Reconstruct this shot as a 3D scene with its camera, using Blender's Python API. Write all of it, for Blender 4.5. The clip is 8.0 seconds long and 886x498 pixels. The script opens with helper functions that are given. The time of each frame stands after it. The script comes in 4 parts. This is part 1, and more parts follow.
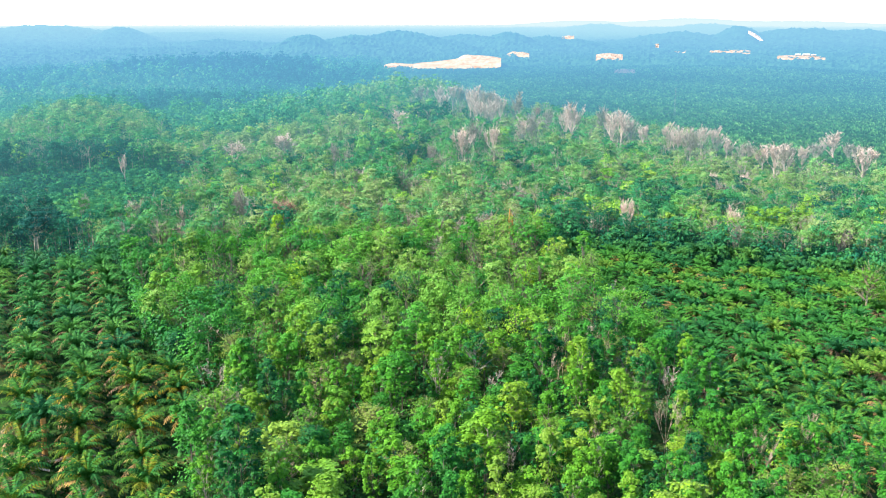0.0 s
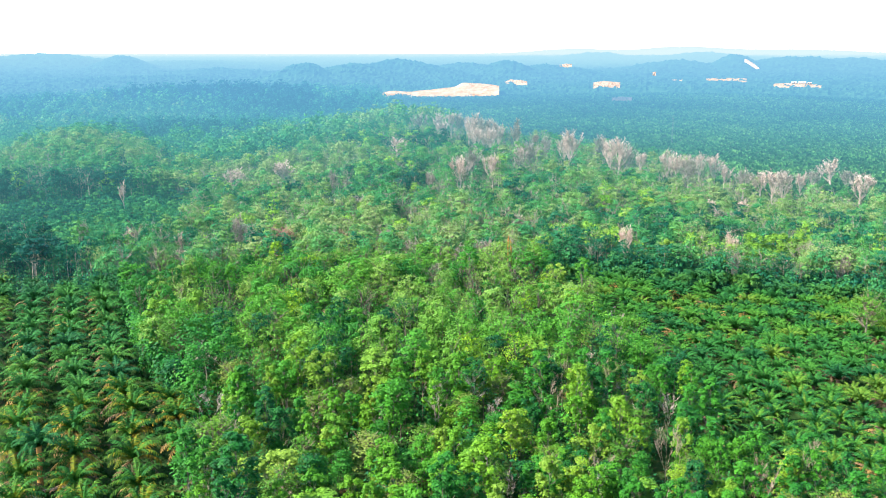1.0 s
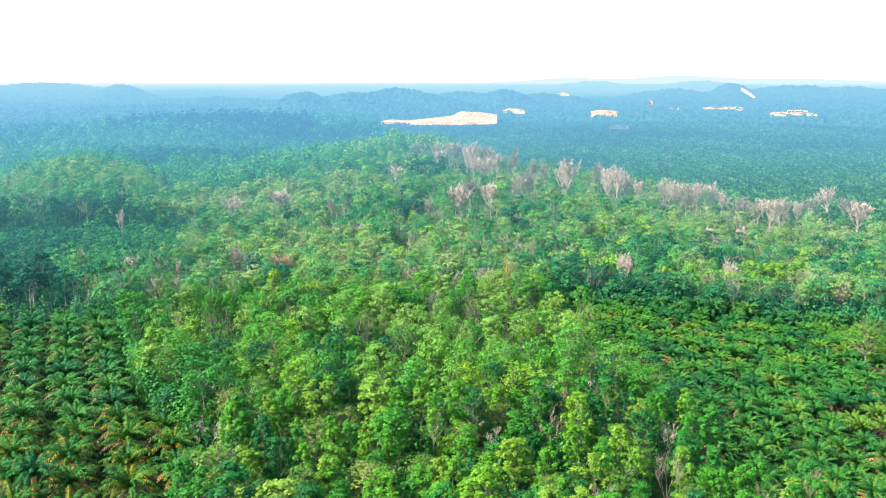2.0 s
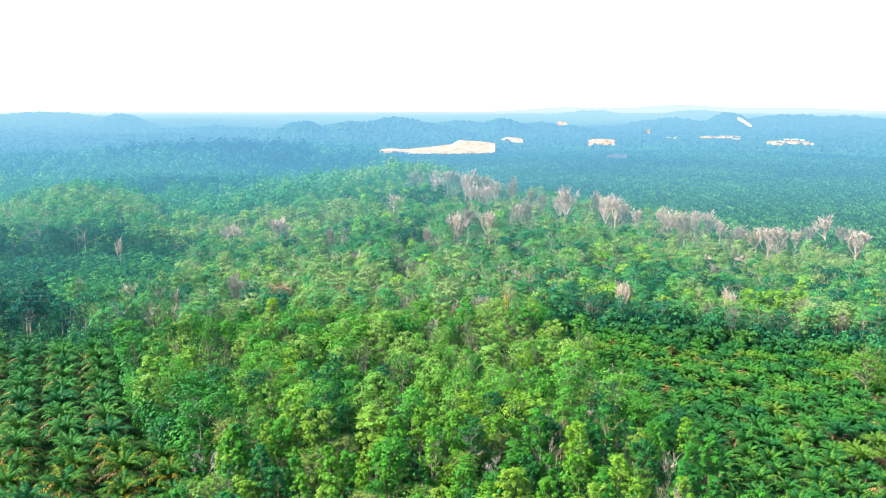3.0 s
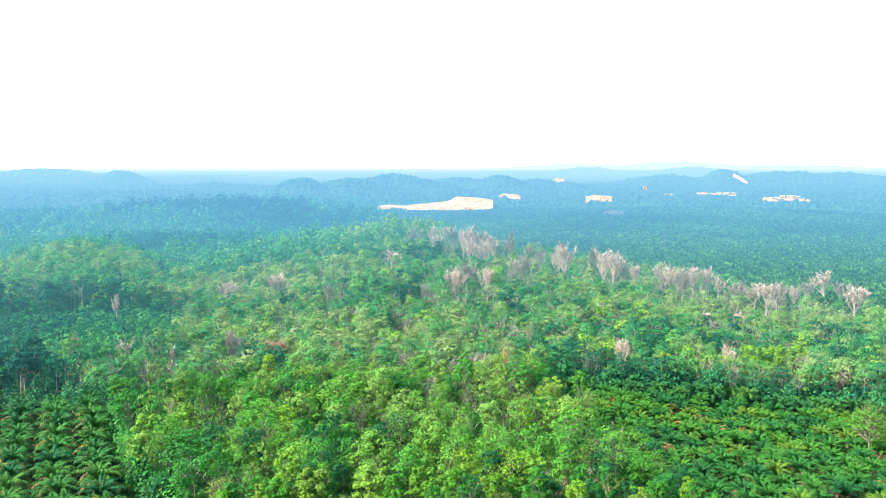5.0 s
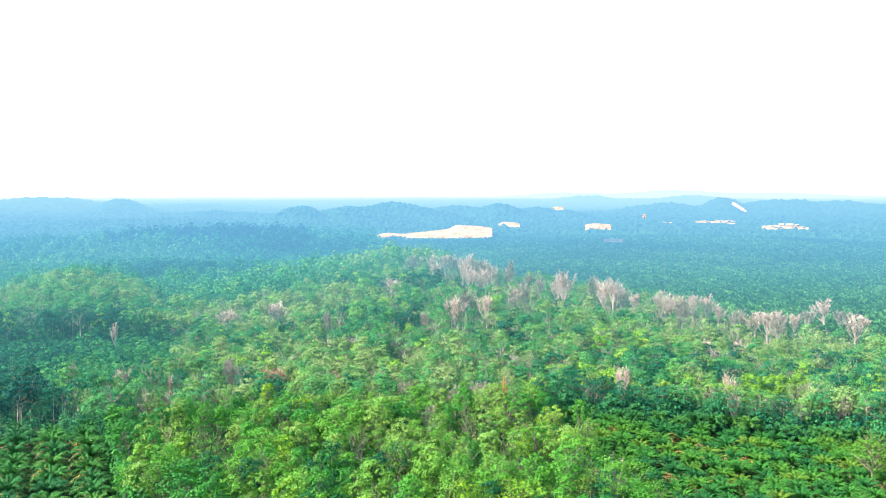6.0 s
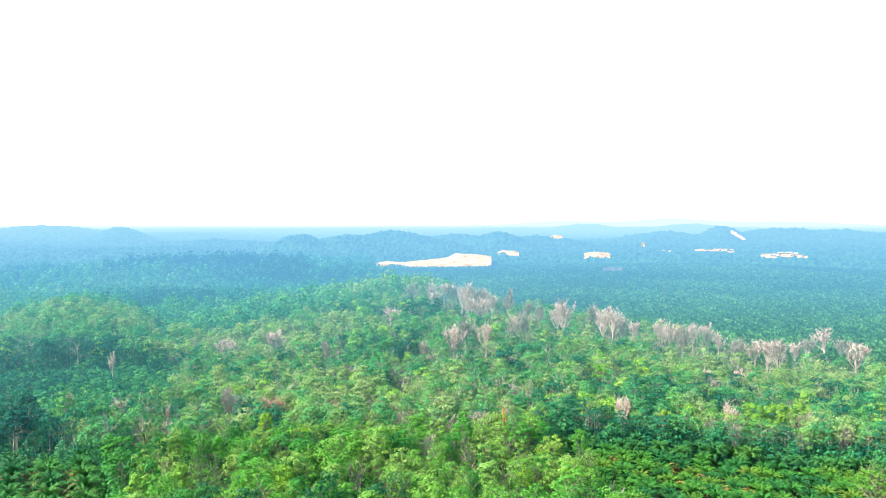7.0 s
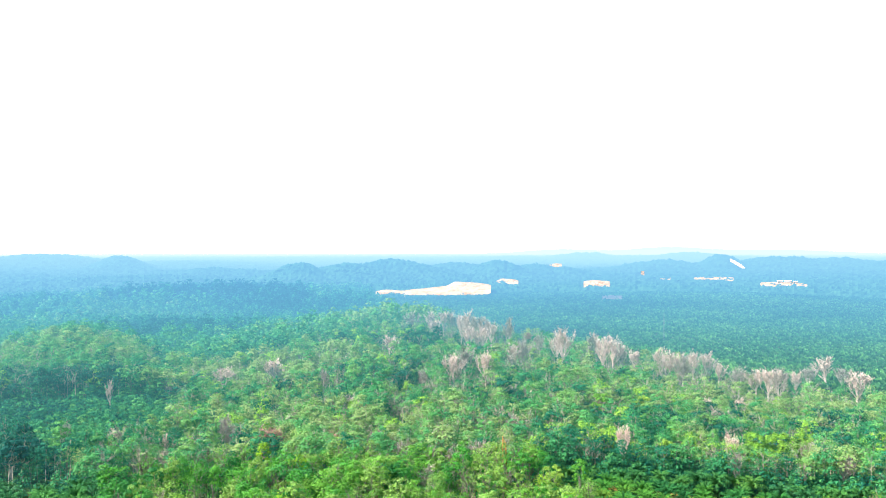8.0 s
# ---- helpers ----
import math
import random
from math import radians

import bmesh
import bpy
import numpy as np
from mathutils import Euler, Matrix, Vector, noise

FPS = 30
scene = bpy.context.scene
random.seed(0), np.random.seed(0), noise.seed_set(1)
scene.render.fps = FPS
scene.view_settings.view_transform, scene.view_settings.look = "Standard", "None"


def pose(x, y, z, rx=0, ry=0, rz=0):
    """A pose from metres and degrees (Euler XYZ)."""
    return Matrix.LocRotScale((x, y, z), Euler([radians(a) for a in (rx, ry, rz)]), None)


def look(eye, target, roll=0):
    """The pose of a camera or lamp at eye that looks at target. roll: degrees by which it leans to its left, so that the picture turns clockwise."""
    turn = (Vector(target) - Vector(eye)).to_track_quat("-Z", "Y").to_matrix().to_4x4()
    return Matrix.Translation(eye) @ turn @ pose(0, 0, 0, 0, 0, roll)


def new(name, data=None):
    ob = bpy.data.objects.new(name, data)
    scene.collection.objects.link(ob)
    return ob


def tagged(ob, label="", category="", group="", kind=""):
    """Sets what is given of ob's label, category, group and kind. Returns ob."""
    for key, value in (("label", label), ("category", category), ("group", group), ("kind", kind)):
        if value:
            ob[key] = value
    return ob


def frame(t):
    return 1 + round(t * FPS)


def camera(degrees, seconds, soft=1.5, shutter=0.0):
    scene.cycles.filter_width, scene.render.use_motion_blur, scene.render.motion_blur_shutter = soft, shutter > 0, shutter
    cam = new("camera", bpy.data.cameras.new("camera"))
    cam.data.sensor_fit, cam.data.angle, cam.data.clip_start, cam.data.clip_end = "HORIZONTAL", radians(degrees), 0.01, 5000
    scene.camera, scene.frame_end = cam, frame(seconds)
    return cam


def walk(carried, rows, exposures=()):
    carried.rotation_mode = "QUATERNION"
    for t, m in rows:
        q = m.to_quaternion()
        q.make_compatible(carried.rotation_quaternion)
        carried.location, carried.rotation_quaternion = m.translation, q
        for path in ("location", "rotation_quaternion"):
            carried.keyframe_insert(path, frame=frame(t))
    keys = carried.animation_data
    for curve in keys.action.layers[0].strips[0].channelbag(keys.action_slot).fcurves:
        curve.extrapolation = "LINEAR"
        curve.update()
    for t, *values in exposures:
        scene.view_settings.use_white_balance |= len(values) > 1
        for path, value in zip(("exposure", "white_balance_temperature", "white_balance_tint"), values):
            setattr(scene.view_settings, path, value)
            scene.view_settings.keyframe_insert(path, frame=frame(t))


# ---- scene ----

# ---------------------------------------------------------------- camera
EYE = 66.0
cam = camera(52.0, 8.0, soft=1.15)
PATH = [  # seconds, x, y, z, pitch, roll, yaw
    (0.0, 0.00, 0.00, 0.00, -14.00, 0.01, 0.01),
    (0.5, -0.03, 0.04, -0.02, -13.17, 0.01, -0.04),
    (1.0, -0.05, 0.09, -0.05, -12.30, 0.02, -0.09),
    (1.5, -0.07, 0.15, -0.07, -11.42, 0.03, -0.15),
    (3.0, -0.12, 0.37, -0.12, -8.75, 0.03, -0.31),
    (3.5, -0.13, 0.46, -0.13, -7.85, 0.02, -0.36),
    (4.0, -0.14, 0.56, -0.14, -6.98, 0.02, -0.39),
    (4.5, -0.15, 0.67, -0.15, -6.10, 0.03, -0.42),
    (6.0, -0.15, 1.03, -0.16, -3.44, 0.04, -0.48),
    (6.5, -0.15, 1.16, -0.16, -2.54, 0.04, -0.50),
    (7.0, -0.14, 1.31, -0.16, -1.65, 0.03, -0.53),
    (7.5, -0.13, 1.46, -0.16, -0.76, 0.04, -0.55),
    (8.0, -0.11, 1.62, -0.15, 0.14, 0.04, -0.57),
]
STOPS = 1.88
walk(cam, [(t, pose(x, y, EYE + z, 90 + pitch, roll, yaw)) for t, x, y, z, pitch, roll, yaw in PATH],
     [(0.0, STOPS), (4.0, STOPS + 0.07), (8.0, STOPS + 0.15)])

# ---------------------------------------------------------------- light
SUN_AZ, SUN_EL = 262.0, 44.0        # compass degrees (0 = +y, 90 = +x) towards the sun, and its height
world = bpy.data.worlds.new("world")
scene.world = world
world.use_nodes = True
wn = world.node_tree
sky = wn.nodes.new("ShaderNodeTexSky")
sky.sky_type, sky.sun_disc = "NISHITA", False
sky.sun_elevation, sky.sun_rotation = radians(SUN_EL), radians(SUN_AZ)
sky.air_density, sky.dust_density, sky.ozone_density = 1.0, 0.3, 1.5
wn.nodes["Background"].inputs["Strength"].default_value = 0.14
wn.links.new(sky.outputs["Color"], wn.nodes["Background"].inputs["Color"])
sun = new("sun", bpy.data.lights.new("sun", "SUN"))
sun.data.energy, sun.data.angle, sun.data.color = 4.1, radians(1.0), (1.0, 0.94, 0.84)
a, e = radians(SUN_AZ), radians(SUN_EL)
sun.matrix_world = look((0, 0, 0), (-math.sin(a) * math.cos(e), -math.cos(a) * math.cos(e), -math.sin(e)))

# ---------------------------------------------------------------- materials


def nodes_of(name):
    m = bpy.data.materials.new(name)
    m.use_nodes = True
    t = m.node_tree
    t.nodes.clear()
    out = t.nodes.new("ShaderNodeOutputMaterial")
    return m, t, out


def ramp_node(t, stops):
    r = t.nodes.new("ShaderNodeValToRGB")
    el = r.color_ramp.elements
    while len(el) < len(stops):
        el.new(0.5)
    for q, (p, c) in zip(el, stops):
        q.position, q.color = p, (*c, 1)
    return r


def math_node(t, op, a, b=None, clamp=False):
    n = t.nodes.new("ShaderNodeMath")
    n.operation, n.use_clamp = op, clamp
    for i, v in enumerate((a, b)):
        if v is None:
            continue
        if isinstance(v, (int, float)):
            n.inputs[i].default_value = v
        else:
            t.links.new(v, n.inputs[i])
    return n.outputs[0]


def noise_node(t, scale, detail=3.0, rough=0.55):
    g = t.nodes.new("ShaderNodeNewGeometry")
    n = t.nodes.new("ShaderNodeTexNoise")
    n.inputs["Scale"].default_value, n.inputs["Detail"].default_value = scale, detail
    n.inputs["Roughness"].default_value = rough
    t.links.new(g.outputs["Position"], n.inputs["Vector"])
    return n.outputs["Fac"]


def leaf_mat(name, stops, joined, through_light=0.2, spread=0.5, backdrop=False, mix_leaves=0.22, shine=0.12):
    """Leaves: colour by plant (object or tint attribute), by leaf, and by a coarse noise."""
    m, t, out = nodes_of(name)
    if joined:
        at = t.nodes.new("ShaderNodeAttribute")
        at.attribute_name = "tint"
        plant = at.outputs["Fac"]
    else:
        plant = t.nodes.new("ShaderNodeObjectInfo").outputs["Random"]
    geo = t.nodes.new("ShaderNodeNewGeometry")
    leaf = math_node(t, "MULTIPLY_ADD", geo.outputs["Random Per Island"], mix_leaves)
    leaf.node.inputs[2].default_value = -mix_leaves / 2
    v = math_node(t, "ADD", plant, leaf, True)
    col = ramp_node(t, stops)
    t.links.new(v, col.inputs["Fac"])
    val = math_node(t, "MULTIPLY_ADD", geo.outputs["Random Per Island"], spread)
    val.node.inputs[2].default_value = 1.0 - spread / 2
    big = math_node(t, "MULTIPLY_ADD", noise_node(t, 0.35), 0.7)
    big.node.inputs[2].default_value = 0.65
    hsv = t.nodes.new("ShaderNodeHueSaturation")
    t.links.new(math_node(t, "MULTIPLY", val, big), hsv.inputs["Value"])
    t.links.new(col.outputs["Color"], hsv.inputs["Color"])
    b = t.nodes.new("ShaderNodeBsdfPrincipled")
    b.inputs["Roughness"].default_value = 0.6
    b.inputs["Specular IOR Level"].default_value = shine
    t.links.new(hsv.outputs["Color"], b.inputs["Base Color"])
    tr = t.nodes.new("ShaderNodeBsdfTranslucent")
    t.links.new(hsv.outputs["Color"], tr.inputs["Color"])
    mix = t.nodes.new("ShaderNodeMixShader")
    mix.inputs[0].default_value = through_light
    t.links.new(b.outputs[0], mix.inputs[1])
    t.links.new(tr.outputs[0], mix.inputs[2])
    last = mix
    # haze as emission over the leaves
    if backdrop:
        last = painted_haze(t, mix)
    t.links.new(last.outputs[0], out.inputs["Surface"])
    return m


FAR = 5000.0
# haze painted as emission: its share and colour by distance in metres
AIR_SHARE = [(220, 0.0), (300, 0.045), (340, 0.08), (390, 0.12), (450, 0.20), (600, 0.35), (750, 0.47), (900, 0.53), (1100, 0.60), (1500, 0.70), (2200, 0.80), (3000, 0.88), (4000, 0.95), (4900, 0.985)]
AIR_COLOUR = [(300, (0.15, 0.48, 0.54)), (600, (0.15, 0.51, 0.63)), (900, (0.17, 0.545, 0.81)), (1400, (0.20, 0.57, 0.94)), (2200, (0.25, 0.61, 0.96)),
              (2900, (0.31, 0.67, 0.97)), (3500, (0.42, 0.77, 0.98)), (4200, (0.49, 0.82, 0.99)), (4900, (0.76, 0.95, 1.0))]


def painted_haze(t, shader):
    """Haze put into emission: blue air colour mixed over a surface, more with distance, thicker towards the west."""
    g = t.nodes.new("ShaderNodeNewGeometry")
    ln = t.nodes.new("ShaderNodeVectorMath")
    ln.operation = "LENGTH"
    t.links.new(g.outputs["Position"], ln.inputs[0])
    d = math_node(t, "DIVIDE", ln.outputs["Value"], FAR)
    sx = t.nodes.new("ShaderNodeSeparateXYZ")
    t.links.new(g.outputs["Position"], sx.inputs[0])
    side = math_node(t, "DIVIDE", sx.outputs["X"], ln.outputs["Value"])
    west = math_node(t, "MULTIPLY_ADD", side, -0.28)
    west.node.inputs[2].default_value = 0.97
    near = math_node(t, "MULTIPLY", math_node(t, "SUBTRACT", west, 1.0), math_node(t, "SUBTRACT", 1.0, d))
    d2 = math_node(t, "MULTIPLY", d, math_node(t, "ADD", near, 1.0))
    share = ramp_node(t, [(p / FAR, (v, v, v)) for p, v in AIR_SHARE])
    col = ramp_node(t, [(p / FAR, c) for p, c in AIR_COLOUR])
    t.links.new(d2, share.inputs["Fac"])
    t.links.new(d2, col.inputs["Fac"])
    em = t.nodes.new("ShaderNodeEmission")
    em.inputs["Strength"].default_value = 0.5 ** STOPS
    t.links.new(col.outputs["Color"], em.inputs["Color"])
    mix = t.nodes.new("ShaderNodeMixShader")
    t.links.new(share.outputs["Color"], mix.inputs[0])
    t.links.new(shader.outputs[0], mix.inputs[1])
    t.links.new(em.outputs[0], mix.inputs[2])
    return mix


def rough_mat(name, c1, c2, scale, rough=0.9, bump=0.3, fine=8.0, backdrop=False, c3=None):
    """Soil, bark, canopy sheets: two or three colours by noise at two scales, with relief."""
    m, t, out = nodes_of(name)
    n1, n2 = noise_node(t, scale, 4.0), noise_node(t, scale * fine, 3.0)
    v = math_node(t, "MULTIPLY_ADD", n2, 0.5)
    t.links.new(math_node(t, "MULTIPLY", n1, 0.75), v.node.inputs[2])
    stops = [(0.42, c1), (0.78, c2)] if c3 is None else [(0.45, c1), (0.72, c2), (0.86, c3)]
    col = ramp_node(t, stops)
    t.links.new(v, col.inputs["Fac"])
    b = t.nodes.new("ShaderNodeBsdfPrincipled")
    b.inputs["Roughness"].default_value = rough
    b.inputs["Specular IOR Level"].default_value = 0.05
    t.links.new(col.outputs["Color"], b.inputs["Base Color"])
    bp = t.nodes.new("ShaderNodeBump")
    bp.inputs["Strength"].default_value, bp.inputs["Distance"].default_value = bump, 0.5 / max(scale, 0.05) * 0.1
    t.links.new(n2, bp.inputs["Height"])
    t.links.new(bp.outputs["Normal"], b.inputs["Normal"])
    last = b
    # haze as emission over the surface
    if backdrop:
        last = painted_haze(t, b)
    t.links.new(last.outputs[0], out.inputs["Surface"])
    return m


GREENS = [(0.0, (0.008, 0.074, 0.025)), (0.20, (0.019, 0.138, 0.023)), (0.42, (0.044, 0.205, 0.021)), (0.62, (0.076, 0.245, 0.022)),
          (0.76, (0.112, 0.262, 0.030)), (0.86, (0.155, 0.248, 0.056)), (0.93, (0.140, 0.310, 0.017)), (1.0, (0.21, 0.34, 0.014))]
PALM_FRONDS = [(0.0, (0.016, 0.088, 0.020)), (0.5, (0.032, 0.122, 0.017)), (0.85, (0.060, 0.140, 0.014)), (1.0, (0.14, 0.14, 0.012))]
PALMS = [(0.0, (0.016, 0.090, 0.030)), (0.5, (0.030, 0.130, 0.028)), (0.9, (0.048, 0.155, 0.026)), (1.0, (0.075, 0.16, 0.022))]
# greens made paler and bluer: distance haze put into the leaf colour
GREENS_HAZED = [(0.0, (0.005, 0.058, 0.044)), (0.20, (0.017, 0.130, 0.058)), (0.42, (0.046, 0.210, 0.062)), (0.60, (0.084, 0.255, 0.062)),
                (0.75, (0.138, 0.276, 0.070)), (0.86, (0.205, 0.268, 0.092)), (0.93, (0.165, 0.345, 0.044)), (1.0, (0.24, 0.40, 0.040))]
# far palms shifted towards blue for haze as well
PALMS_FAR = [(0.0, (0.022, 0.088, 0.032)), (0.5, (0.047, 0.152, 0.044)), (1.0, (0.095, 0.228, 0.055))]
GREENS_NEAR = [(0.0, (0.008, 0.074, 0.020)), (0.18, (0.018, 0.128, 0.015)), (0.45, (0.042, 0.185, 0.013)), (0.70, (0.074, 0.220, 0.012)), (0.85, (0.112, 0.240, 0.013)), (0.94, (0.135, 0.215, 0.032)), (1.0, (0.145, 0.270, 0.012))]
MAT_TREE = leaf_mat("foliage_single_tree", GREENS_NEAR, False, mix_leaves=0.15, spread=0.5)
MAT_WOOD = leaf_mat("foliage_woods", GREENS, True, mix_leaves=0.12, spread=0.45)
MAT_PALM = leaf_mat("palm_frond_green", PALMS, False, 0.2, shine=0.04)
MAT_FROND = leaf_mat("palm_frond_single", PALM_FRONDS, False, 0.2, shine=0.04)
MAT_YOUNG = leaf_mat("palm_frond_young", [(0.0, (0.016, 0.095, 0.028)), (0.5, (0.034, 0.150, 0.024)), (0.85, (0.064, 0.185, 0.022)), (1.0, (0.10, 0.175, 0.022))], False, 0.25, shine=0.04)
MAT_YELLOWING = leaf_mat("palm_frond_yellowing", [(0.0, (0.026, 0.105, 0.016)), (0.55, (0.060, 0.125, 0.014)), (0.8, (0.12, 0.135, 0.014)), (1.0, (0.23, 0.16, 0.016))], False, 0.2, shine=0.04)
MAT_PALMS = leaf_mat("palm_frond_green_joined", PALMS, True, 0.25)
MAT_DRY = leaf_mat("palm_frond_dry", [(0.0, (0.15, 0.092, 0.06)), (0.5, (0.22, 0.14, 0.06)), (1.0, (0.30, 0.20, 0.045))], False, 0.2)
# backdrop=True puts haze into the emission of anything past about 220 m
MAT_PALE = rough_mat("bark_pale", (0.22, 0.18, 0.14), (0.40, 0.33, 0.27), 0.8, backdrop=True)
MAT_TWIG = rough_mat("bark_tan_twigs", (0.15, 0.115, 0.075), (0.33, 0.265, 0.185), 0.3)
MAT_STEM = rough_mat("bark_stems", (0.04, 0.036, 0.027), (0.21, 0.18, 0.135), 0.13)
MAT_GREY = rough_mat("bark_grey", (0.10, 0.085, 0.06), (0.42, 0.35, 0.27), 0.13, backdrop=True)
MAT_PINK = rough_mat("dead_wood_pinkish", (0.46, 0.325, 0.258), (0.61, 0.45, 0.365), 0.6, backdrop=True)
MAT_BROWN = rough_mat("dead_wood_reddish", (0.24, 0.12, 0.09), (0.40, 0.21, 0.165), 0.8, backdrop=True)
MAT_LIME = leaf_mat("foliage_yellow_green", [(0.0, (0.085, 0.23, 0.020)), (0.6, (0.125, 0.265, 0.026)), (1.0, (0.18, 0.285, 0.034))], False, backdrop=True)
MAT_OLIVE = leaf_mat("foliage_olive", [(0.0, (0.05, 0.16, 0.016)), (0.5, (0.09, 0.19, 0.018)), (1.0, (0.15, 0.21, 0.035))], False, backdrop=True)
MAT_WEEDS = leaf_mat("weeds_and_litter", [(0.0, (0.012, 0.048, 0.010)), (0.5, (0.025, 0.080, 0.012)), (0.74, (0.08, 0.065, 0.02)), (1.0, (0.20, 0.11, 0.04))], True, 0.15, shine=0.03)
MAT_GALV = rough_mat("galvanised_steel", (0.12, 0.13, 0.13), (0.2, 0.21, 0.22), 1.0, rough=0.5, backdrop=True)
MAT_ORANGE = rough_mat("dead_wood_orange", (0.32, 0.14, 0.04), (0.50, 0.26, 0.08), 0.8)
MAT_PALMBARK = rough_mat("palm_trunk", (0.06, 0.045, 0.03), (0.16, 0.11, 0.07), 3.0, bump=0.8)
# the ground sheet carries the same haze in its emission
MAT_GROUND = rough_mat("ground_litter_and_weeds", (0.014, 0.038, 0.010), (0.030, 0.064, 0.014), 0.12, c3=(0.16, 0.085, 0.035), backdrop=True)
MAT_WEEDY = rough_mat("weedy_bare_earth", (0.09, 0.075, 0.055), (0.19, 0.135, 0.11), 0.05, fine=4, backdrop=True)
# earth tone lightened to stand in for sun the track's slope misses
MAT_TRACK_LIT = rough_mat("hill_track_lit", (0.42, 0.33, 0.27), (0.60, 0.50, 0.43), 0.05, fine=4)
MAT_EARTH = rough_mat("bare_earth", (0.22, 0.145, 0.105), (0.34, 0.265, 0.21), 0.05, fine=4)

# ---------------------------------------------------------------- lie of the land


def lattice(x, y, seed):
    """Smooth rolling noise from a few crossed waves, -1 to 1."""
    rng = np.random.default_rng(seed)
    s = np.zeros_like(x)
    for _ in range(5):
        a, k, p = rng.uniform(0, math.tau), rng.uniform(0.6, 1.6), rng.uniform(0, math.tau)
        s += np.sin(k * (x * math.cos(a) + y * math.sin(a)) + p)
    return s / 5


def crest(az):
    return np.interp(az, (-40, -29, -26, -22.5, -19, -17, -13, -9, -4, 0, 3, 8, 15, 21, 30), (500, 520, 540, 560, 545, 500, 475, 540, 650, 655, 620, 570, 500, 440, 420))


HILLS = (  # azimuth, distance, height, half-width across, half-width along
    (-19.0, 3000, 40, 85, 260), (-23.4, 3300, 40, 230, 300), (-28.5, 3200, 40, 260, 300), (-15.0, 3300, 12, 260, 300),
    (-8.4, 2050, 40, 75, 150), (-5.6, 2100, 37, 120, 150), (-2.6, 2250, 42, 130, 150), (-13.5, 2500, 16, 160, 150),
    (4.0, 2350, 38, 75, 150), (1.6, 2500, 26, 130, 150), (6.6, 2450, 24, 120, 150),
    (9.4, 4300, 24, 150, 250), (6.0, 4300, 6, 240, 250), (15.6, 4300, 24, 150, 250), (12.6, 4300, 11, 200, 250),
    (17.6, 2900, 44, 70, 200), (14.2, 2900, 27, 140, 220), (21.0, 3000, 35, 170, 230), (24.0, 3100, 30, 170, 230), (28.0, 3000, 30, 200, 230),
    (-12.0, 1500, 9, 160, 160), (-22.0, 1250, 8, 160, 120), (18.0, 1500, 7, 300, 200), (-5.0, 1700, 6, 150, 150), (-18.0, 2100, 12, 200, 150),
)


def land(x, y):
    x, y = np.asarray(x, float), np.asarray(y, float)
    r, az = np.hypot(x, y), np.degrees(np.arctan2(x, y))
    rc = crest(az)
    top = np.interp(az, (-30, -27.5, -25.8, -21.8, -19.7, -18, -16.8, -13, -9, -4, 0, 3, 8, 15, 22, 30), (-5, -4, -1, 8, 5, 1, -4, -5, -2.5, 2.5, 6, 4, 0, -6, -9, -8))
    foot = np.interp(az, (-18, -14), (400, 180))
    s = np.clip((r - foot) / (rc - foot), 0, 1)
    z = top * s * s * (3 - 2 * s) * (np.abs(az) < 89)
    v = np.clip((r - rc - 30) / 260, 0, 1)
    v = v * v * (3 - 2 * v)
    z = z * (1 - v) - 15 * v
    far = np.clip((r - 1500) / 1500, 0, 1)
    z = z + 16 * far * far * (3 - 2 * far) + 38 * np.clip((r - 3000) / 1900, 0, 1)
    z = z + 1.2 * lattice(x / 60, y / 60, 3) * np.clip(r / 200, 0, 1) + 5 * lattice(x / 230, y / 230, 5) * np.clip((r - 700) / 500, 0, 1)
    rise = np.zeros_like(z)
    for a, d, hgt, wa, wl in HILLS:
        a = math.radians(a)
        u = (x * math.cos(a) - y * math.sin(a)) / wa
        w = (x * math.sin(a) + y * math.cos(a) - d) / wl
        rise = np.maximum(rise, hgt * np.exp(-u * u - w * w))
    return z + rise


# ---------------------------------------------------------------- mesh helpers


def mesh_of(name, v, f, mats, tint=None, smooth=False, slots=None):
    """A mesh from arrays of points and triangles."""
    me = bpy.data.meshes.new(name)
    v, f = np.asarray(v, np.float32), np.asarray(f, np.int32)
    k = f.shape[1]
    me.vertices.add(len(v))
    me.vertices.foreach_set("co", v.ravel())
    me.loops.add(f.size)
    me.loops.foreach_set("vertex_index", f.ravel())
    me.polygons.add(len(f))
    me.polygons.foreach_set("loop_start", np.arange(0, f.size, k, dtype=np.int32))
    me.polygons.foreach_set("use_smooth", np.full(len(f), smooth))
    for m in mats if isinstance(mats, (list, tuple)) else (mats,):
        me.materials.append(m)
    if slots is not None:
        me.polygons.foreach_set("material_index", np.asarray(slots, np.int32))
    if tint is not None:
        me.attributes.new("tint", "FLOAT", "POINT").data.foreach_set("value", np.asarray(tint, np.float32))
    me.update(calc_edges=True)
    return me


def join(parts):
    """Joins (points, triangles) pairs."""
    vs, fs, n = [], [], 0
    for v, f in parts:
        vs.append(v)
        fs.append(f + n)
        n += len(v)
    return np.concatenate(vs), np.concatenate(fs)


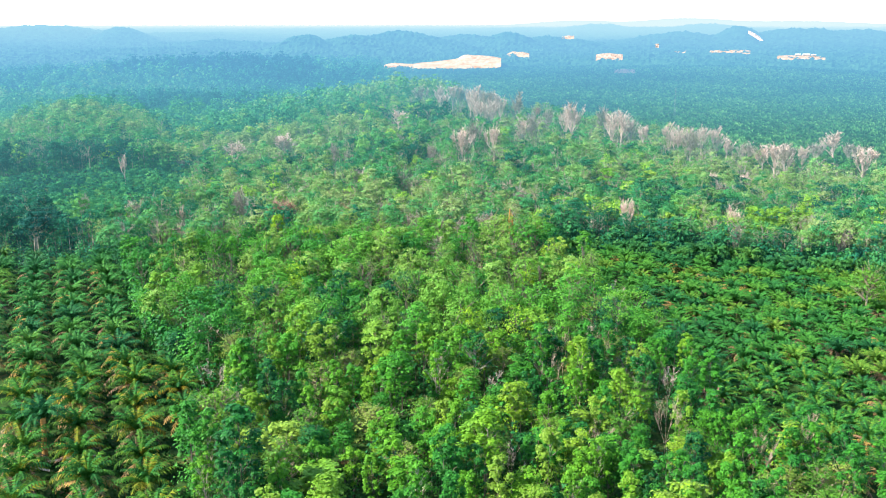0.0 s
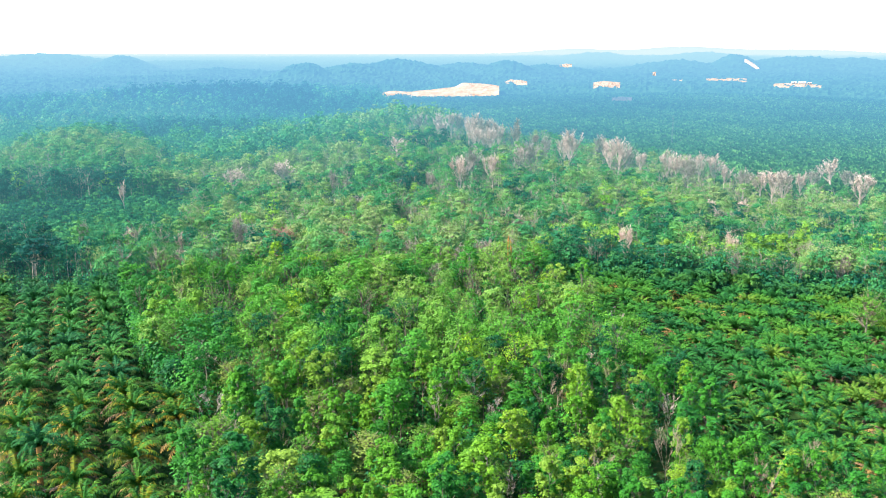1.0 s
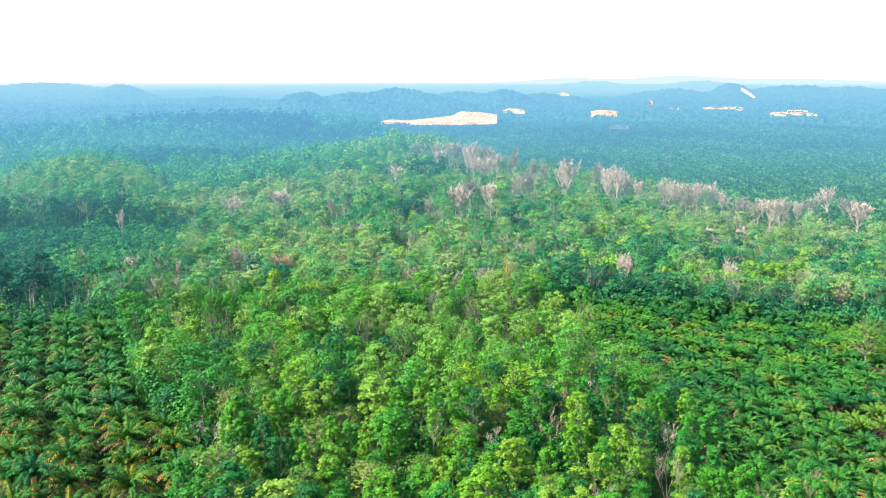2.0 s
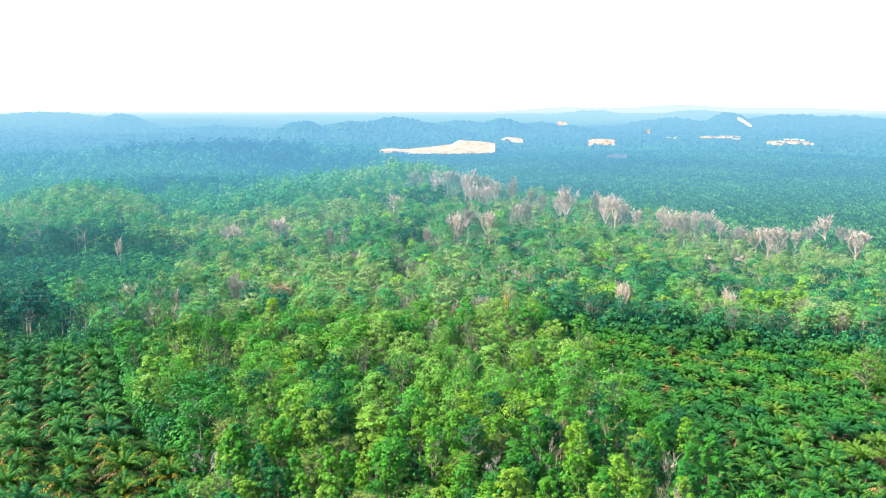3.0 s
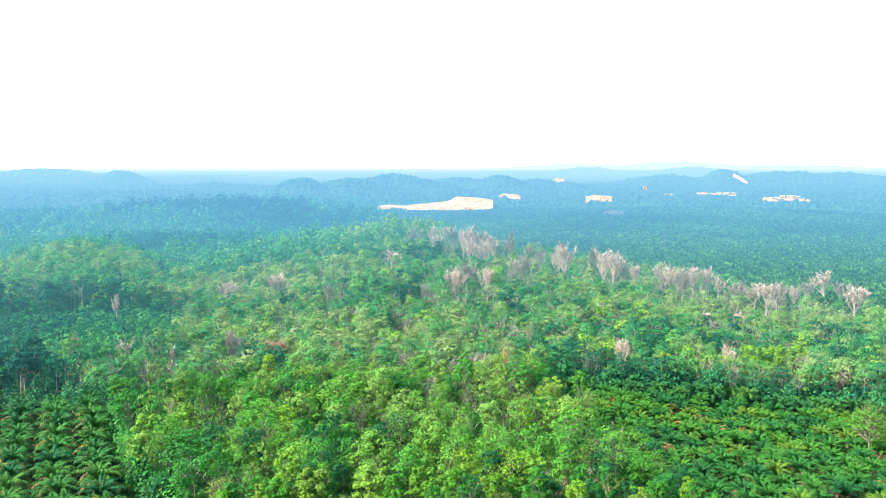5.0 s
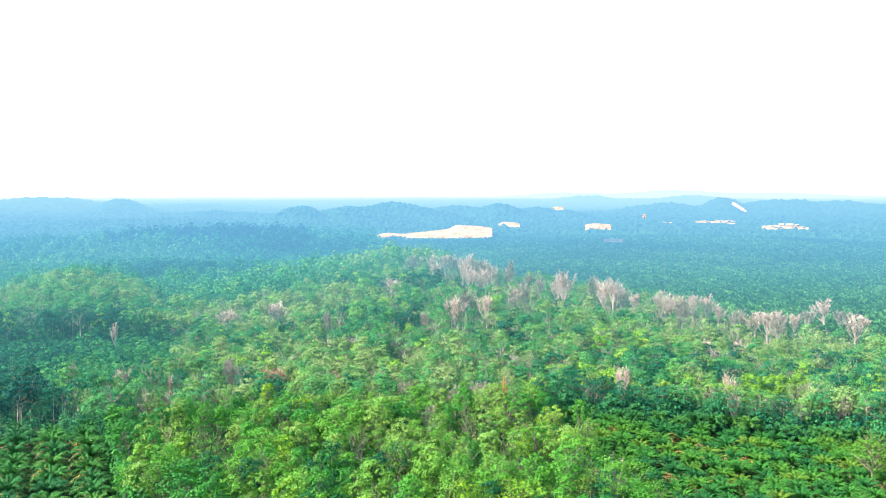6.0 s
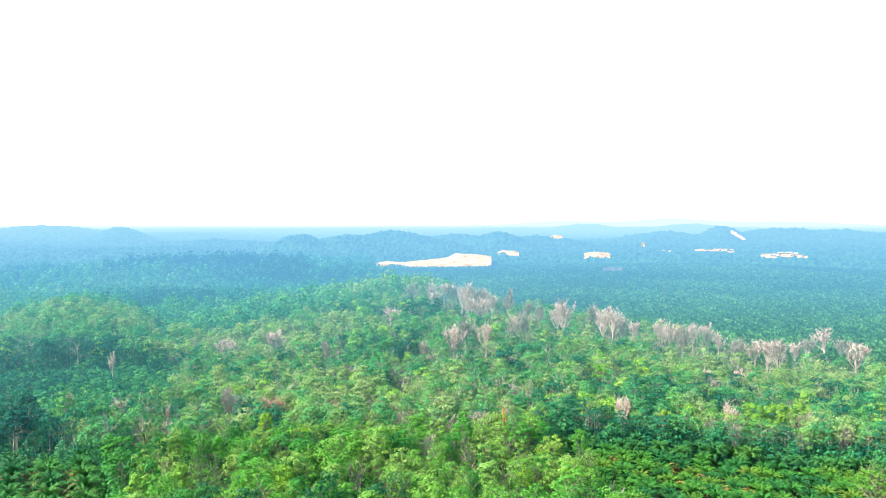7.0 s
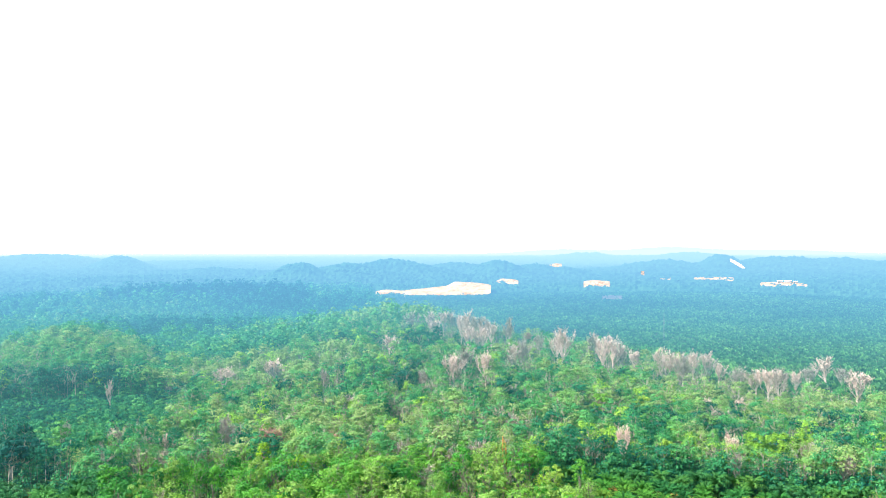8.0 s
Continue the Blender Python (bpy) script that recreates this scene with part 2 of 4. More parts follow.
def tube(path, radii, sides=5):
    """A tapered tube along a path, as points and triangles."""
    path = np.asarray(path, float)
    d = np.gradient(path, axis=0)
    d /= np.linalg.norm(d, axis=1, keepdims=True) + 1e-9
    ref = np.where(np.abs(d[:, 2:3]) > 0.9, [[1.0, 0, 0]], [[0, 0, 1.0]])
    u = np.cross(d, ref)
    u /= np.linalg.norm(u, axis=1, keepdims=True) + 1e-9
    w = np.cross(d, u)
    a = np.arange(sides) * math.tau / sides
    r = np.asarray(radii, float)[:, None, None]
    v = path[:, None] + r * (np.cos(a)[None, :, None] * u[:, None] + np.sin(a)[None, :, None] * w[:, None])
    f = []
    for i in range(len(path) - 1):
        for j in range(sides):
            p, q = i * sides + j, i * sides + (j + 1) % sides
            f += [(p, q, q + sides), (p, q + sides, p + sides)]
    return v.reshape(-1, 3), np.asarray(f)


def cards(pos, nrm, size, rng, tri=False):
    """Small leaf sprays: a folded diamond (or one triangle) at each place, facing along nrm."""
    n = len(pos)
    nrm = nrm / (np.linalg.norm(nrm, axis=1, keepdims=True) + 1e-9)
    t = rng.normal(size=(n, 3))
    u = np.cross(nrm, t)
    u /= np.linalg.norm(u, axis=1, keepdims=True) + 1e-9
    w = np.cross(nrm, u)
    s = (size * rng.uniform(0.6, 1.35, n))[:, None]
    if tri:
        v = np.stack([pos - u * s * 0.7, pos + u * s * 0.42 + w * s * 0.46, pos + u * s * 0.42 - w * s * 0.46], 1)
        return v.reshape(-1, 3), np.arange(3 * n).reshape(n, 3)
    droop = -nrm * s * rng.uniform(0.05, 0.3, n)[:, None]
    v = np.stack([pos - u * s * 0.6, pos + w * s * 0.38 + droop, pos + u * s * 0.6, pos - w * s * 0.38 + droop], 1)
    k = np.arange(n)[:, None] * 4
    f = np.concatenate([k + [[0, 1, 2]], k + [[0, 2, 3]]])
    return v.reshape(-1, 3), f


def crown(rng, kind, n, size, tri=False, far=False):
    """Leaf sprays of a tree 1 unit = 1 m; returns points, triangles and the lobes' centres."""
    if kind == "round":
        H, R, base, lobes = 13.5, 2.7, 5.0, 9
    elif kind == "tall":
        H, R, base, lobes = 16.5, 2.3, 6.0, 10
    elif kind == "layered":
        H, R, base, lobes = 13.0, 3.6, 4.5, 11
    elif kind == "airy":
        H, R, base, lobes = 15.5, 2.6, 6.5, 12
    else:
        H, R, base, lobes = 8.0, 2.6, 1.5, 8
    cs, rs = [], []
    lobes *= 3
    for i in range(lobes):
        q = (i + 0.5) / lobes
        z = base + (H - base) * (0.08 + 0.88 * q)
        wide = R * math.sqrt(max(0.03, 1 - (abs(q - 0.38) / 0.66) ** 2)) * rng.uniform(0.35, 1.15)
        a = i * 2.4 + rng.uniform(-0.7, 0.7)
        if kind == "layered":
            z = base + (H - base) * (0.12 + 0.84 * round(q * 5) / 5)
            wide = R * (1.1 - 0.75 * q) * rng.uniform(0.4, 1.0)
        cs.append((wide * math.cos(a), wide * math.sin(a), z + rng.uniform(-0.6, 0.6)))
        rs.append(R * rng.uniform(0.22, 0.42) * (0.75 if kind == "airy" else 1.0))
    cs, rs = np.array(cs), np.array(rs)
    heavy = rs ** 2 * (np.clip((cs[:, 2] - base) / (H - base), 0, 1) ** 0.7 if far else 1.0)
    pick = rng.choice(len(cs), n, p=heavy / heavy.sum())
    d = rng.normal(size=(n, 3))
    d /= np.linalg.norm(d, axis=1, keepdims=True)
    d[:, 2] = np.where(d[:, 2] < -0.35, -d[:, 2], d[:, 2])
    flat = np.array([1.25, 1.25, 0.42]) if kind == "layered" else np.array([1.0, 1.0, 0.85])
    depth = rng.uniform(0.45, 1.15, n) ** 0.7 * np.where(rng.random(n) < 0.10, rng.uniform(1.1, 1.5, n), 1.0)
    pos = cs[pick] + d * rs[pick][:, None] * depth[:, None] * flat
    nrm = d * 0.8 + np.array([0, 0, 0.6]) + rng.normal(size=(n, 3)) * (0.26 if far else 0.34)
    v, f = cards(pos, nrm, size, rng, tri)
    return v, f, cs, H


def dome(rng, R, H, n, size, flat=0.8, loose=0.08, k=19):
    """A rounded crown of many small leaf clumps with gaps between; returns points, triangles, clump centres, height."""
    i = np.arange(k)
    zf = 1.0 - (i + 0.3) / k * 1.55
    ring = np.sqrt(np.clip(1 - zf ** 2, 0.25 * (zf < 0) + 0.02, 1)) * R * rng.uniform(0.5, 0.9, k)
    a = i * 2.4 + rng.uniform(-0.5, 0.5, k)
    cs = np.stack([ring * np.cos(a), ring * np.sin(a), H - R * flat * (1.45 - 1.2 * zf) + rng.normal(size=k) * R * 0.16], 1)
    rs = R * rng.uniform(0.20, 0.40, k)
    pick = rng.choice(k, n, p=rs ** 2 / (rs ** 2).sum())
    d = rng.normal(size=(n, 3))
    d /= np.linalg.norm(d, axis=1, keepdims=True)
    d[:, 2] = np.where(d[:, 2] < -0.3, -d[:, 2], d[:, 2])
    depth = rng.uniform(0.55, 1.1, n) * np.where(rng.random(n) < loose, rng.uniform(1.1, 1.7, n), 1.0)
    pos = cs[pick] + d * (rs[pick] * depth)[:, None] * [1.15, 1.15, 0.7]
    away = (cs[pick] - [0, 0, H - R * flat]) / R
    v, f = cards(pos, d * 0.65 + away * 0.5 + [0, 0, 0.35] + rng.normal(size=(n, 3)) * 0.33, size, rng, True)
    return v, f, cs, H


def limbs(rng, cs, H, r0=0.12, sides=5, only=99, twigs=0):
    """Trunk with a limb to each lobe, and thin twigs that reach out through the leaves."""
    top = np.array([rng.uniform(-0.4, 0.4), rng.uniform(-0.4, 0.4), H * 0.86])
    mid = top * [0.6, 0.6, 0.5] + [rng.uniform(-0.25, 0.25), rng.uniform(-0.25, 0.25), 0]
    out = [tube([(0, 0, -1.2), mid, top], (r0 * 1.25, r0 * 0.8, r0 * 0.25), sides)]
    for c in cs[:only]:
        z = max(H * 0.25, c[2] - rng.uniform(1.6, 3.2))
        k = z / top[2]
        start = np.array([top[0] * k, top[1] * k, z])
        out.append(tube([start, (start + c) / 2 + [0, 0, -0.25], c + [0, 0, 0.3]], (r0 * 0.5, r0 * 0.33, r0 * 0.12), 3))
    if twigs:
        c = cs[rng.integers(0, len(cs), twigs)]
        away = c * [1, 1, 0] / (np.linalg.norm(c[:, :2], axis=1, keepdims=True) + 0.3)
        st = c * [0.35, 0.35, 1] - [0, 0, 1.0] * rng.uniform(0.8, 2.2, (twigs, 1))
        en = c + away * rng.uniform(0.3, 1.3, (twigs, 1)) + rng.normal(size=(twigs, 3)) * 0.5 + [0, 0, 1.0] * rng.uniform(0.5, 1.4, (twigs, 1))
        w = np.cross(en - st, rng.normal(size=(twigs, 3)))
        w *= 0.055 / (np.linalg.norm(w, axis=1, keepdims=True) + 1e-9)
        out.append((np.stack([st - w, st + w, en], 1).reshape(-1, 3), np.arange(3 * twigs).reshape(-1, 3)))
    return join(out)


def frond(yaw, rise, length, stations, rng, droop=1.0, wide=1.0):
    """A palm frond: an arching midrib with drooping leaflets down both sides."""
    m = stations * 2
    s = np.linspace(0, 1, m + 1)
    ang = rise - droop * 2.1 * s ** 1.7
    step = length / m
    x = np.concatenate([[0], np.cumsum(np.cos(ang[:-1]) * step)])
    z = np.concatenate([[0], np.cumsum(np.sin(ang[:-1]) * step)])
    cy, sy = math.cos(yaw), math.sin(yaw)
    side = np.array([-sy, cy, 0])
    spine = np.stack([x * cy, x * sy, z], 1)
    out = np.stack([np.cos(ang) * cy, np.cos(ang) * sy, np.sin(ang)], 1)
    up = np.cross(out, side)
    # midrib: a narrow folded strip
    rib = np.interp(s, (0, 0.3, 1), (0.10, 0.06, 0.015))[:, None]
    keep = np.arange(0, m + 1, 2)
    v = [(spine + side * rib)[keep], (spine - side * rib)[keep]]
    n = len(keep)
    f = [q for a in range(n - 1) for q in ((a, a + 1, n + a + 1), (a, n + a + 1, n + a))]
    # leaflets, longest at two fifths of the frond, hanging outwards and forwards
    s2 = np.linspace(0.12, 0.98, m)
    base = np.stack([np.interp(s2, s, spine[:, k]) for k in range(3)], 1)
    fwd = np.stack([np.interp(s2, s, out[:, k]) for k in range(3)], 1)
    nrm = np.stack([np.interp(s2, s, up[:, k]) for k in range(3)], 1)
    reach = 0.92 * wide * np.sin(math.pi * (0.14 + 0.80 * s2)) ** 0.6
    half = fwd * (length / m * 0.46)
    c = 2 * n
    for sg in (1, -1):
        ln = (reach * rng.uniform(0.8, 1.15, m))[:, None]
        tip = base + side * sg * ln * 0.80 + fwd * ln * 0.50 - nrm * ln * 0.12 - np.array([0, 0, 1.0]) * ln * rng.uniform(0.15, 0.55, (m, 1))
        v.append(np.stack([base - half, base + half, tip], 1).reshape(-1, 3))
        f += [(c + 3 * q, c + 3 * q + 1, c + 3 * q + 2) for q in range(m)]
        c += 3 * m
    return np.concatenate(v), np.array(f)


def far_palm_crown(rng, blades=11, length=5.0):
    """A small star of folded blades for palms far off."""
    v, f = [], []
    for i in range(blades):
        a = i * 2.39996 + rng.uniform(-0.2, 0.2)
        d, s = np.array([math.cos(a), math.sin(a), 0]), np.array([-math.sin(a), math.cos(a), 0])
        lift = rng.uniform(0.5, 2.6)
        m = d * length * 0.5 + [0, 0, lift]
        b = len(v)
        v += [np.zeros(3), m + s * 0.8, d * length * rng.uniform(0.8, 1.05) + [0, 0, lift * 0.3 - 0.6], m - s * 0.8]
        f += [(b, b + 1, b + 2), (b, b + 2, b + 3)]
    return np.array(v), np.array(f)


def palm_crown(rng, n, stations, length, dry=False, wide=1.0):
    return join(palm_fronds(rng, n, stations, length, dry, wide))


def palm_fronds(rng, n, stations, length, dry=False, wide=1.0, upright=0.0):
    parts = []
    for i in range(n):
        yaw = i * 2.39996 + rng.uniform(-0.2, 0.2)
        q = (i + 0.5) / n
        rise = (0.30 - 0.6 * q) if dry else 1.45 - (1.05 - 0.5 * upright) * q + rng.uniform(-0.14, 0.14)
        v, f = frond(yaw, rise, length * rng.uniform(0.85, 1.1) * (0.75 + 0.25 * min(1, q * 3)), stations, rng, 0.62 if dry else 0.70 + 0.36 * q - 0.25 * upright, wide)
        parts.append((v, f))
    return parts


def scatter(template, xyz, turn, scale, tint):
    """Many turned and scaled copies of a template, joined in one mesh's arrays."""
    v, f = template
    n, k = len(xyz), len(v)
    c, s = np.cos(turn)[:, None], np.sin(turn)[:, None]
    sx, sz = scale[:, 0:1], scale[:, 1:2]
    x = (v[None, :, 0] * c - v[None, :, 1] * s) * sx + xyz[:, 0:1]
    y = (v[None, :, 0] * s + v[None, :, 1] * c) * sx + xyz[:, 1:2]
    z = v[None, :, 2] * sz + xyz[:, 2:3]
    vv = np.stack([x, y, z], 2).reshape(-1, 3)
    ff = (f[None] + (np.arange(n) * k)[:, None, None]).reshape(-1, 3)
    return vv, ff, np.repeat(tint, k)


def joined_plants(name, templates, which, xyz, turn, scale, tint, mat):
    vs, fs, ts, n = [], [], [], 0
    for i, tpl in enumerate(templates):
        m = which == i
        if not m.any():
            continue
        v, f, t = scatter(tpl, xyz[m], turn[m], scale[m], tint[m])
        vs.append(v)
        fs.append(f + n)
        ts.append(t)
        n += len(v)
    return new(name, mesh_of(name, np.concatenate(vs), np.concatenate(fs), mat, np.concatenate(ts)))


def part(name, me, parent, label=""):
    ob = new(name, me)
    ob.parent = parent
    return tagged(ob, label)


def inside(x, y, poly):
    c = np.zeros(x.shape, bool)
    for (x1, y1), (x2, y2) in zip(poly, poly[1:] + poly[:1]):
        c ^= ((y1 > y) != (y2 > y)) & (x < (x2 - x1) * (y - y1) / (y2 - y1 + 1e-9) + x1)
    return c


def polar_sheet(name, r0, r1, nr, a0, a1, na, height, mat, smooth=True):
    r = r0 * (r1 / r0) ** np.linspace(0, 1, nr)
    a = np.radians(np.linspace(a0, a1, na))
    R, A = np.meshgrid(r, a, indexing="ij")
    X, Y = R * np.sin(A), R * np.cos(A)
    v = np.stack([X, Y, height(X, Y)], 2).reshape(-1, 3)
    i = np.arange((nr - 1) * na).reshape(nr - 1, na)[:, :-1].ravel()
    f = np.stack([i, i + 1, i + na + 1, i + na], 1)
    return new(name, mesh_of(name, v, f, mat, smooth=smooth))


# ---------------------------------------------------------------- ground and distance
ground = polar_sheet("ground", 0.02, 4990, 160, -180, 180, 241, land, MAT_GROUND)
tagged(ground, "rolling ground with dark leaf litter and weeds", "ground", kind="structure")

rng = np.random.default_rng(11)


def canopy(amount, cell):
    def height(x, y):
        z = land(x, y)
        n = lattice(x / cell, y / cell, 21) + lattice(x / cell * 2.1 + 5, y / cell * 2.1, 22) * 0.6
        n = n + np.random.default_rng(len(x)).normal(size=x.shape) * 0.55
        return z + (9 + amount * n) * np.clip((np.hypot(x, y) - 1590) / 50, 0, 1)
    return height


# far forest and mountains get their blue and white haze from emission
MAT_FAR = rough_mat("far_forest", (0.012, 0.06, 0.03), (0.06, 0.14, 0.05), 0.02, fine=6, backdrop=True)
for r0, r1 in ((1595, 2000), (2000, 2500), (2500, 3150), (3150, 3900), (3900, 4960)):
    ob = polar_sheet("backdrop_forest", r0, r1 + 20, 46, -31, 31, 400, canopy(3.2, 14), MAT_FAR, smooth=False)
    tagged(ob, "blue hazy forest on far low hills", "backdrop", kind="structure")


def skyline(x, y):
    az = np.degrees(np.arctan2(x, y))
    return 28 + np.clip(np.hypot(x, y) - 4880, 0, 80) / 80 * (26 + 34 * np.exp(-((az - 14.5) / 3.2) ** 2) + 24 * np.exp(-((az - 8) / 3.0) ** 2) + 20 * np.exp(-((az - 21) / 4.0) ** 2))


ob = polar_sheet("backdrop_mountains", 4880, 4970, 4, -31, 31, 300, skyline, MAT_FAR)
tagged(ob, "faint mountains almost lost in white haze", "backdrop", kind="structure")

# ---------------------------------------------------------------- plan of the plantations
PALMS_WEST = [(-57.6, 60.0), (-33.4, 60.0), (-34, 106.7), (-40.0, 129.4), (-46.8, 155.8), (-67.3, 190.0), (-86.9, 238.1), (-108.5, 247.9), (-135, 241.3), (-110, 150), (-80, 60)]
PALMS_EAST = [(26.7, 251.3), (38.8, 218.0), (40.5, 188.0), (44.1, 164.8), (45.3, 142.7), (47.8, 127.4), (50.8, 121.7), (63.8, 119.9), (80, 118), (128, 228), (109.0, 244.5), (68.1, 256.2), (36.1, 262.1)]
SHRUBS_WEST = [(q * math.sin(radians(b)), q * math.cos(radians(b))) for q, b in ((315, -29), (430, -29), (425, -22), (420, -15.5), (345, -15), (325, -17), (285, -20), (285, -23.5), (315, -24.5))]


def grid(step, x0, x1, y0, y1, turn=0.0, hexed=True, jitter=0.0, seed=1):
    g = np.random.default_rng(seed)
    n = int(max(x1 - x0, y1 - y0) / step) + 6
    i, j = np.meshgrid(np.arange(-n, n), np.arange(-n, n))
    u = (i + (0.5 * (j % 2) if hexed else 0)) * step
    w = j * step * (0.866 if hexed else 1)
    u, w = u.ravel() + g.normal(size=u.size) * jitter, w.ravel() + g.normal(size=u.size) * jitter
    c, s = math.cos(turn), math.sin(turn)
    x, y = u * c - w * s + (x0 + x1) / 2, u * s + w * c + (y0 + y1) / 2
    return x, y


# ---------------------------------------------------------------- oil palms
PALM_MESHES = []
for s in range(9):      # five full-grown palms, then four younger ones with upright fronds
    g = np.random.default_rng(100 + s)
    old = s < 5
    lift = 3.1 if old else 1.3
    green, dry = palm_fronds(g, 29 + s if old else 27 + s % 4, 6, 5.3 if old else 4.6, False, 1.0 if old else 0.85, 0.4 if old else 0.75), palm_fronds(g, 8 + s, 5, 5.5, True, 0.85)
    PALM_MESHES.append((mesh_of("crown", *join(green), MAT_PALM if old else MAT_YOUNG), mesh_of("dead_fronds", *join(dry), MAT_DRY),
                        mesh_of("trunk", *tube([(0, 0, -1), (0.05, 0, 0), (0, 0.05, lift * 0.5), (0, 0, lift + 0.2)], (0.45, 0.42, 0.36, 0.4), 8), MAT_PALMBARK),
                        [mesh_of("frond", *q, (MAT_FROND if k < 22 else MAT_YELLOWING) if old else MAT_YOUNG) for k, q in enumerate(green)], [mesh_of("dead_frond", *q, MAT_DRY) for q in dry]))


def oil_palm(i, x, y, z, size, dry, single):
    """An oil palm; single: every frond is a part of its own."""
    base = new("oil_palm")
    crown_me, dry_me, trunk_me, green_list, dry_list = PALM_MESHES[i]
    lift = 3.1 if i < 5 else 1.3
    part("trunk", trunk_me, base)
    if single:
        for me in green_list:
            part("frond", me, base).location = (0, 0, lift)
        for me in dry_list if dry else ():
            part("dead_frond", me, base, "dry brown hanging frond").location = (0, 0, lift - 0.1)
    else:
        part("crown", crown_me, base).location = (0, 0, lift)
        if dry:
            part("dead_fronds", dry_me, base, "dry brown hanging fronds").location = (0, 0, lift - 0.1)
    tagged(base, "oil palm with drooping dry fronds under a green crown" if dry else "oil palm with a full dark green feathery crown", "palm", "oil palms in rows")
    base.matrix_basis = pose(x, y, z, 0, 0, random.uniform(0, 360)) @ Matrix.Scale(size, 4)
    return base


def in_view(x, y, more=3.0):
    return np.abs(np.degrees(np.arctan2(x, y))) < 26.0 + more


px, py = grid(9.7, -140, -30, 60, 250, math.atan2(37, 89) + math.pi / 2, True, 0.35, 4)
m = inside(px, py, PALMS_WEST) & in_view(px, py)
west = np.stack([px[m], py[m]], 1)
px, py = grid(6.0, 25, 130, 110, 265, 0.35, True, 0.7, 5)
m = inside(px, py, PALMS_EAST) & in_view(px, py)
east = np.stack([px[m], py[m]], 1)
palms = np.concatenate([west, east])
palms = palms[np.argsort(np.hypot(palms[:, 0], palms[:, 1]))]
pz = land(palms[:, 0], palms[:, 1])
for k in range(min(300, len(palms))):
    g = np.random.default_rng(3000 + k)
    oil_palm(k % 5 if palms[k, 0] < 0 else 5 + k % 4, palms[k, 0], palms[k, 1], pz[k], g.uniform(0.92, 1.10) if palms[k, 0] < 0 else g.uniform(0.74, 1.0), g.random() < (0.8 if palms[k, 0] < 0 else 0.30 * (palms[k, 1] < 150) + 0.15), k < 70)
if len(palms) > 300:
    rest = palms[300:]
    n = len(rest)
    g = np.random.default_rng(77)
    tpl = []
    for s in range(3):
        v, f = palm_crown(g, 24, 4, 5.2, wide=1.1)
        v[:, 2] += 3.3
        tpl.append((v, f))
    ob = joined_plants("oil_palm_plantation", tpl, g.integers(0, 3, n), np.column_stack([rest, pz[300:]]), g.uniform(0, 6.3, n),
                       np.repeat(g.uniform(0.78, 1.02, n)[:, None], 2, 1), g.random(n), MAT_PALMS)
    tagged(ob, "rows of dark green oil palms", "palms", kind="stuff")

# far plantation on the slopes behind the wood
px, py = grid(9.0, -100, 900, 450, 1900, 0.86, True, 1.0, 8)
r, az = np.hypot(px, py), np.degrees(np.arctan2(px, py))
far_palm = (r > crest(az) + 45) & (r < 1640) & (az > np.interp(r, (600, 900, 1500), (2, -2, -4))) & (az < 29)
px, py, r = px[far_palm], py[far_palm], r[far_palm]
g = np.random.default_rng(78)
tpl = []
for s in range(3):
    v, f = far_palm_crown(g)
    v[:, 2] += 3.0
    tpl.append((v, f))
n = len(px)
ob = joined_plants("backdrop_palms", tpl, g.integers(0, 3, n), np.column_stack([px, py, land(px, py)]), g.uniform(0, 6.3, n),
                   np.repeat(g.uniform(0.70, 1.05, n)[:, None], 2, 1), np.clip(0.5 + 0.5 * lattice(px / 60, py / 60, 44) + 0.2 * lattice(px / 18, py / 40, 45) + g.normal(size=n) * 0.2, 0, 1),
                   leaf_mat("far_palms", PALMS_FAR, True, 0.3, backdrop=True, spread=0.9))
tagged(ob, "far slopes planted with rows of oil palms", "palms", kind="stuff")

# ---------------------------------------------------------------- where single trees stand


def at_bearing(az, dep, mid):
    """Where a plant whose middle is `mid` metres over the land is met along that bearing and dip."""
    a, d = math.radians(az), math.tan(math.radians(dep))
    r = np.arange(60.0, 900.0, 0.5)
    x, y = r * math.sin(a), r * math.cos(a)
    hit = EYE - r * d <= land(x, y) + mid
    k = int(np.argmax(hit)) if hit.any() else int(crest(az) * 2 - 120)
    return x[k], y[k], float(land(x[k], y[k]))


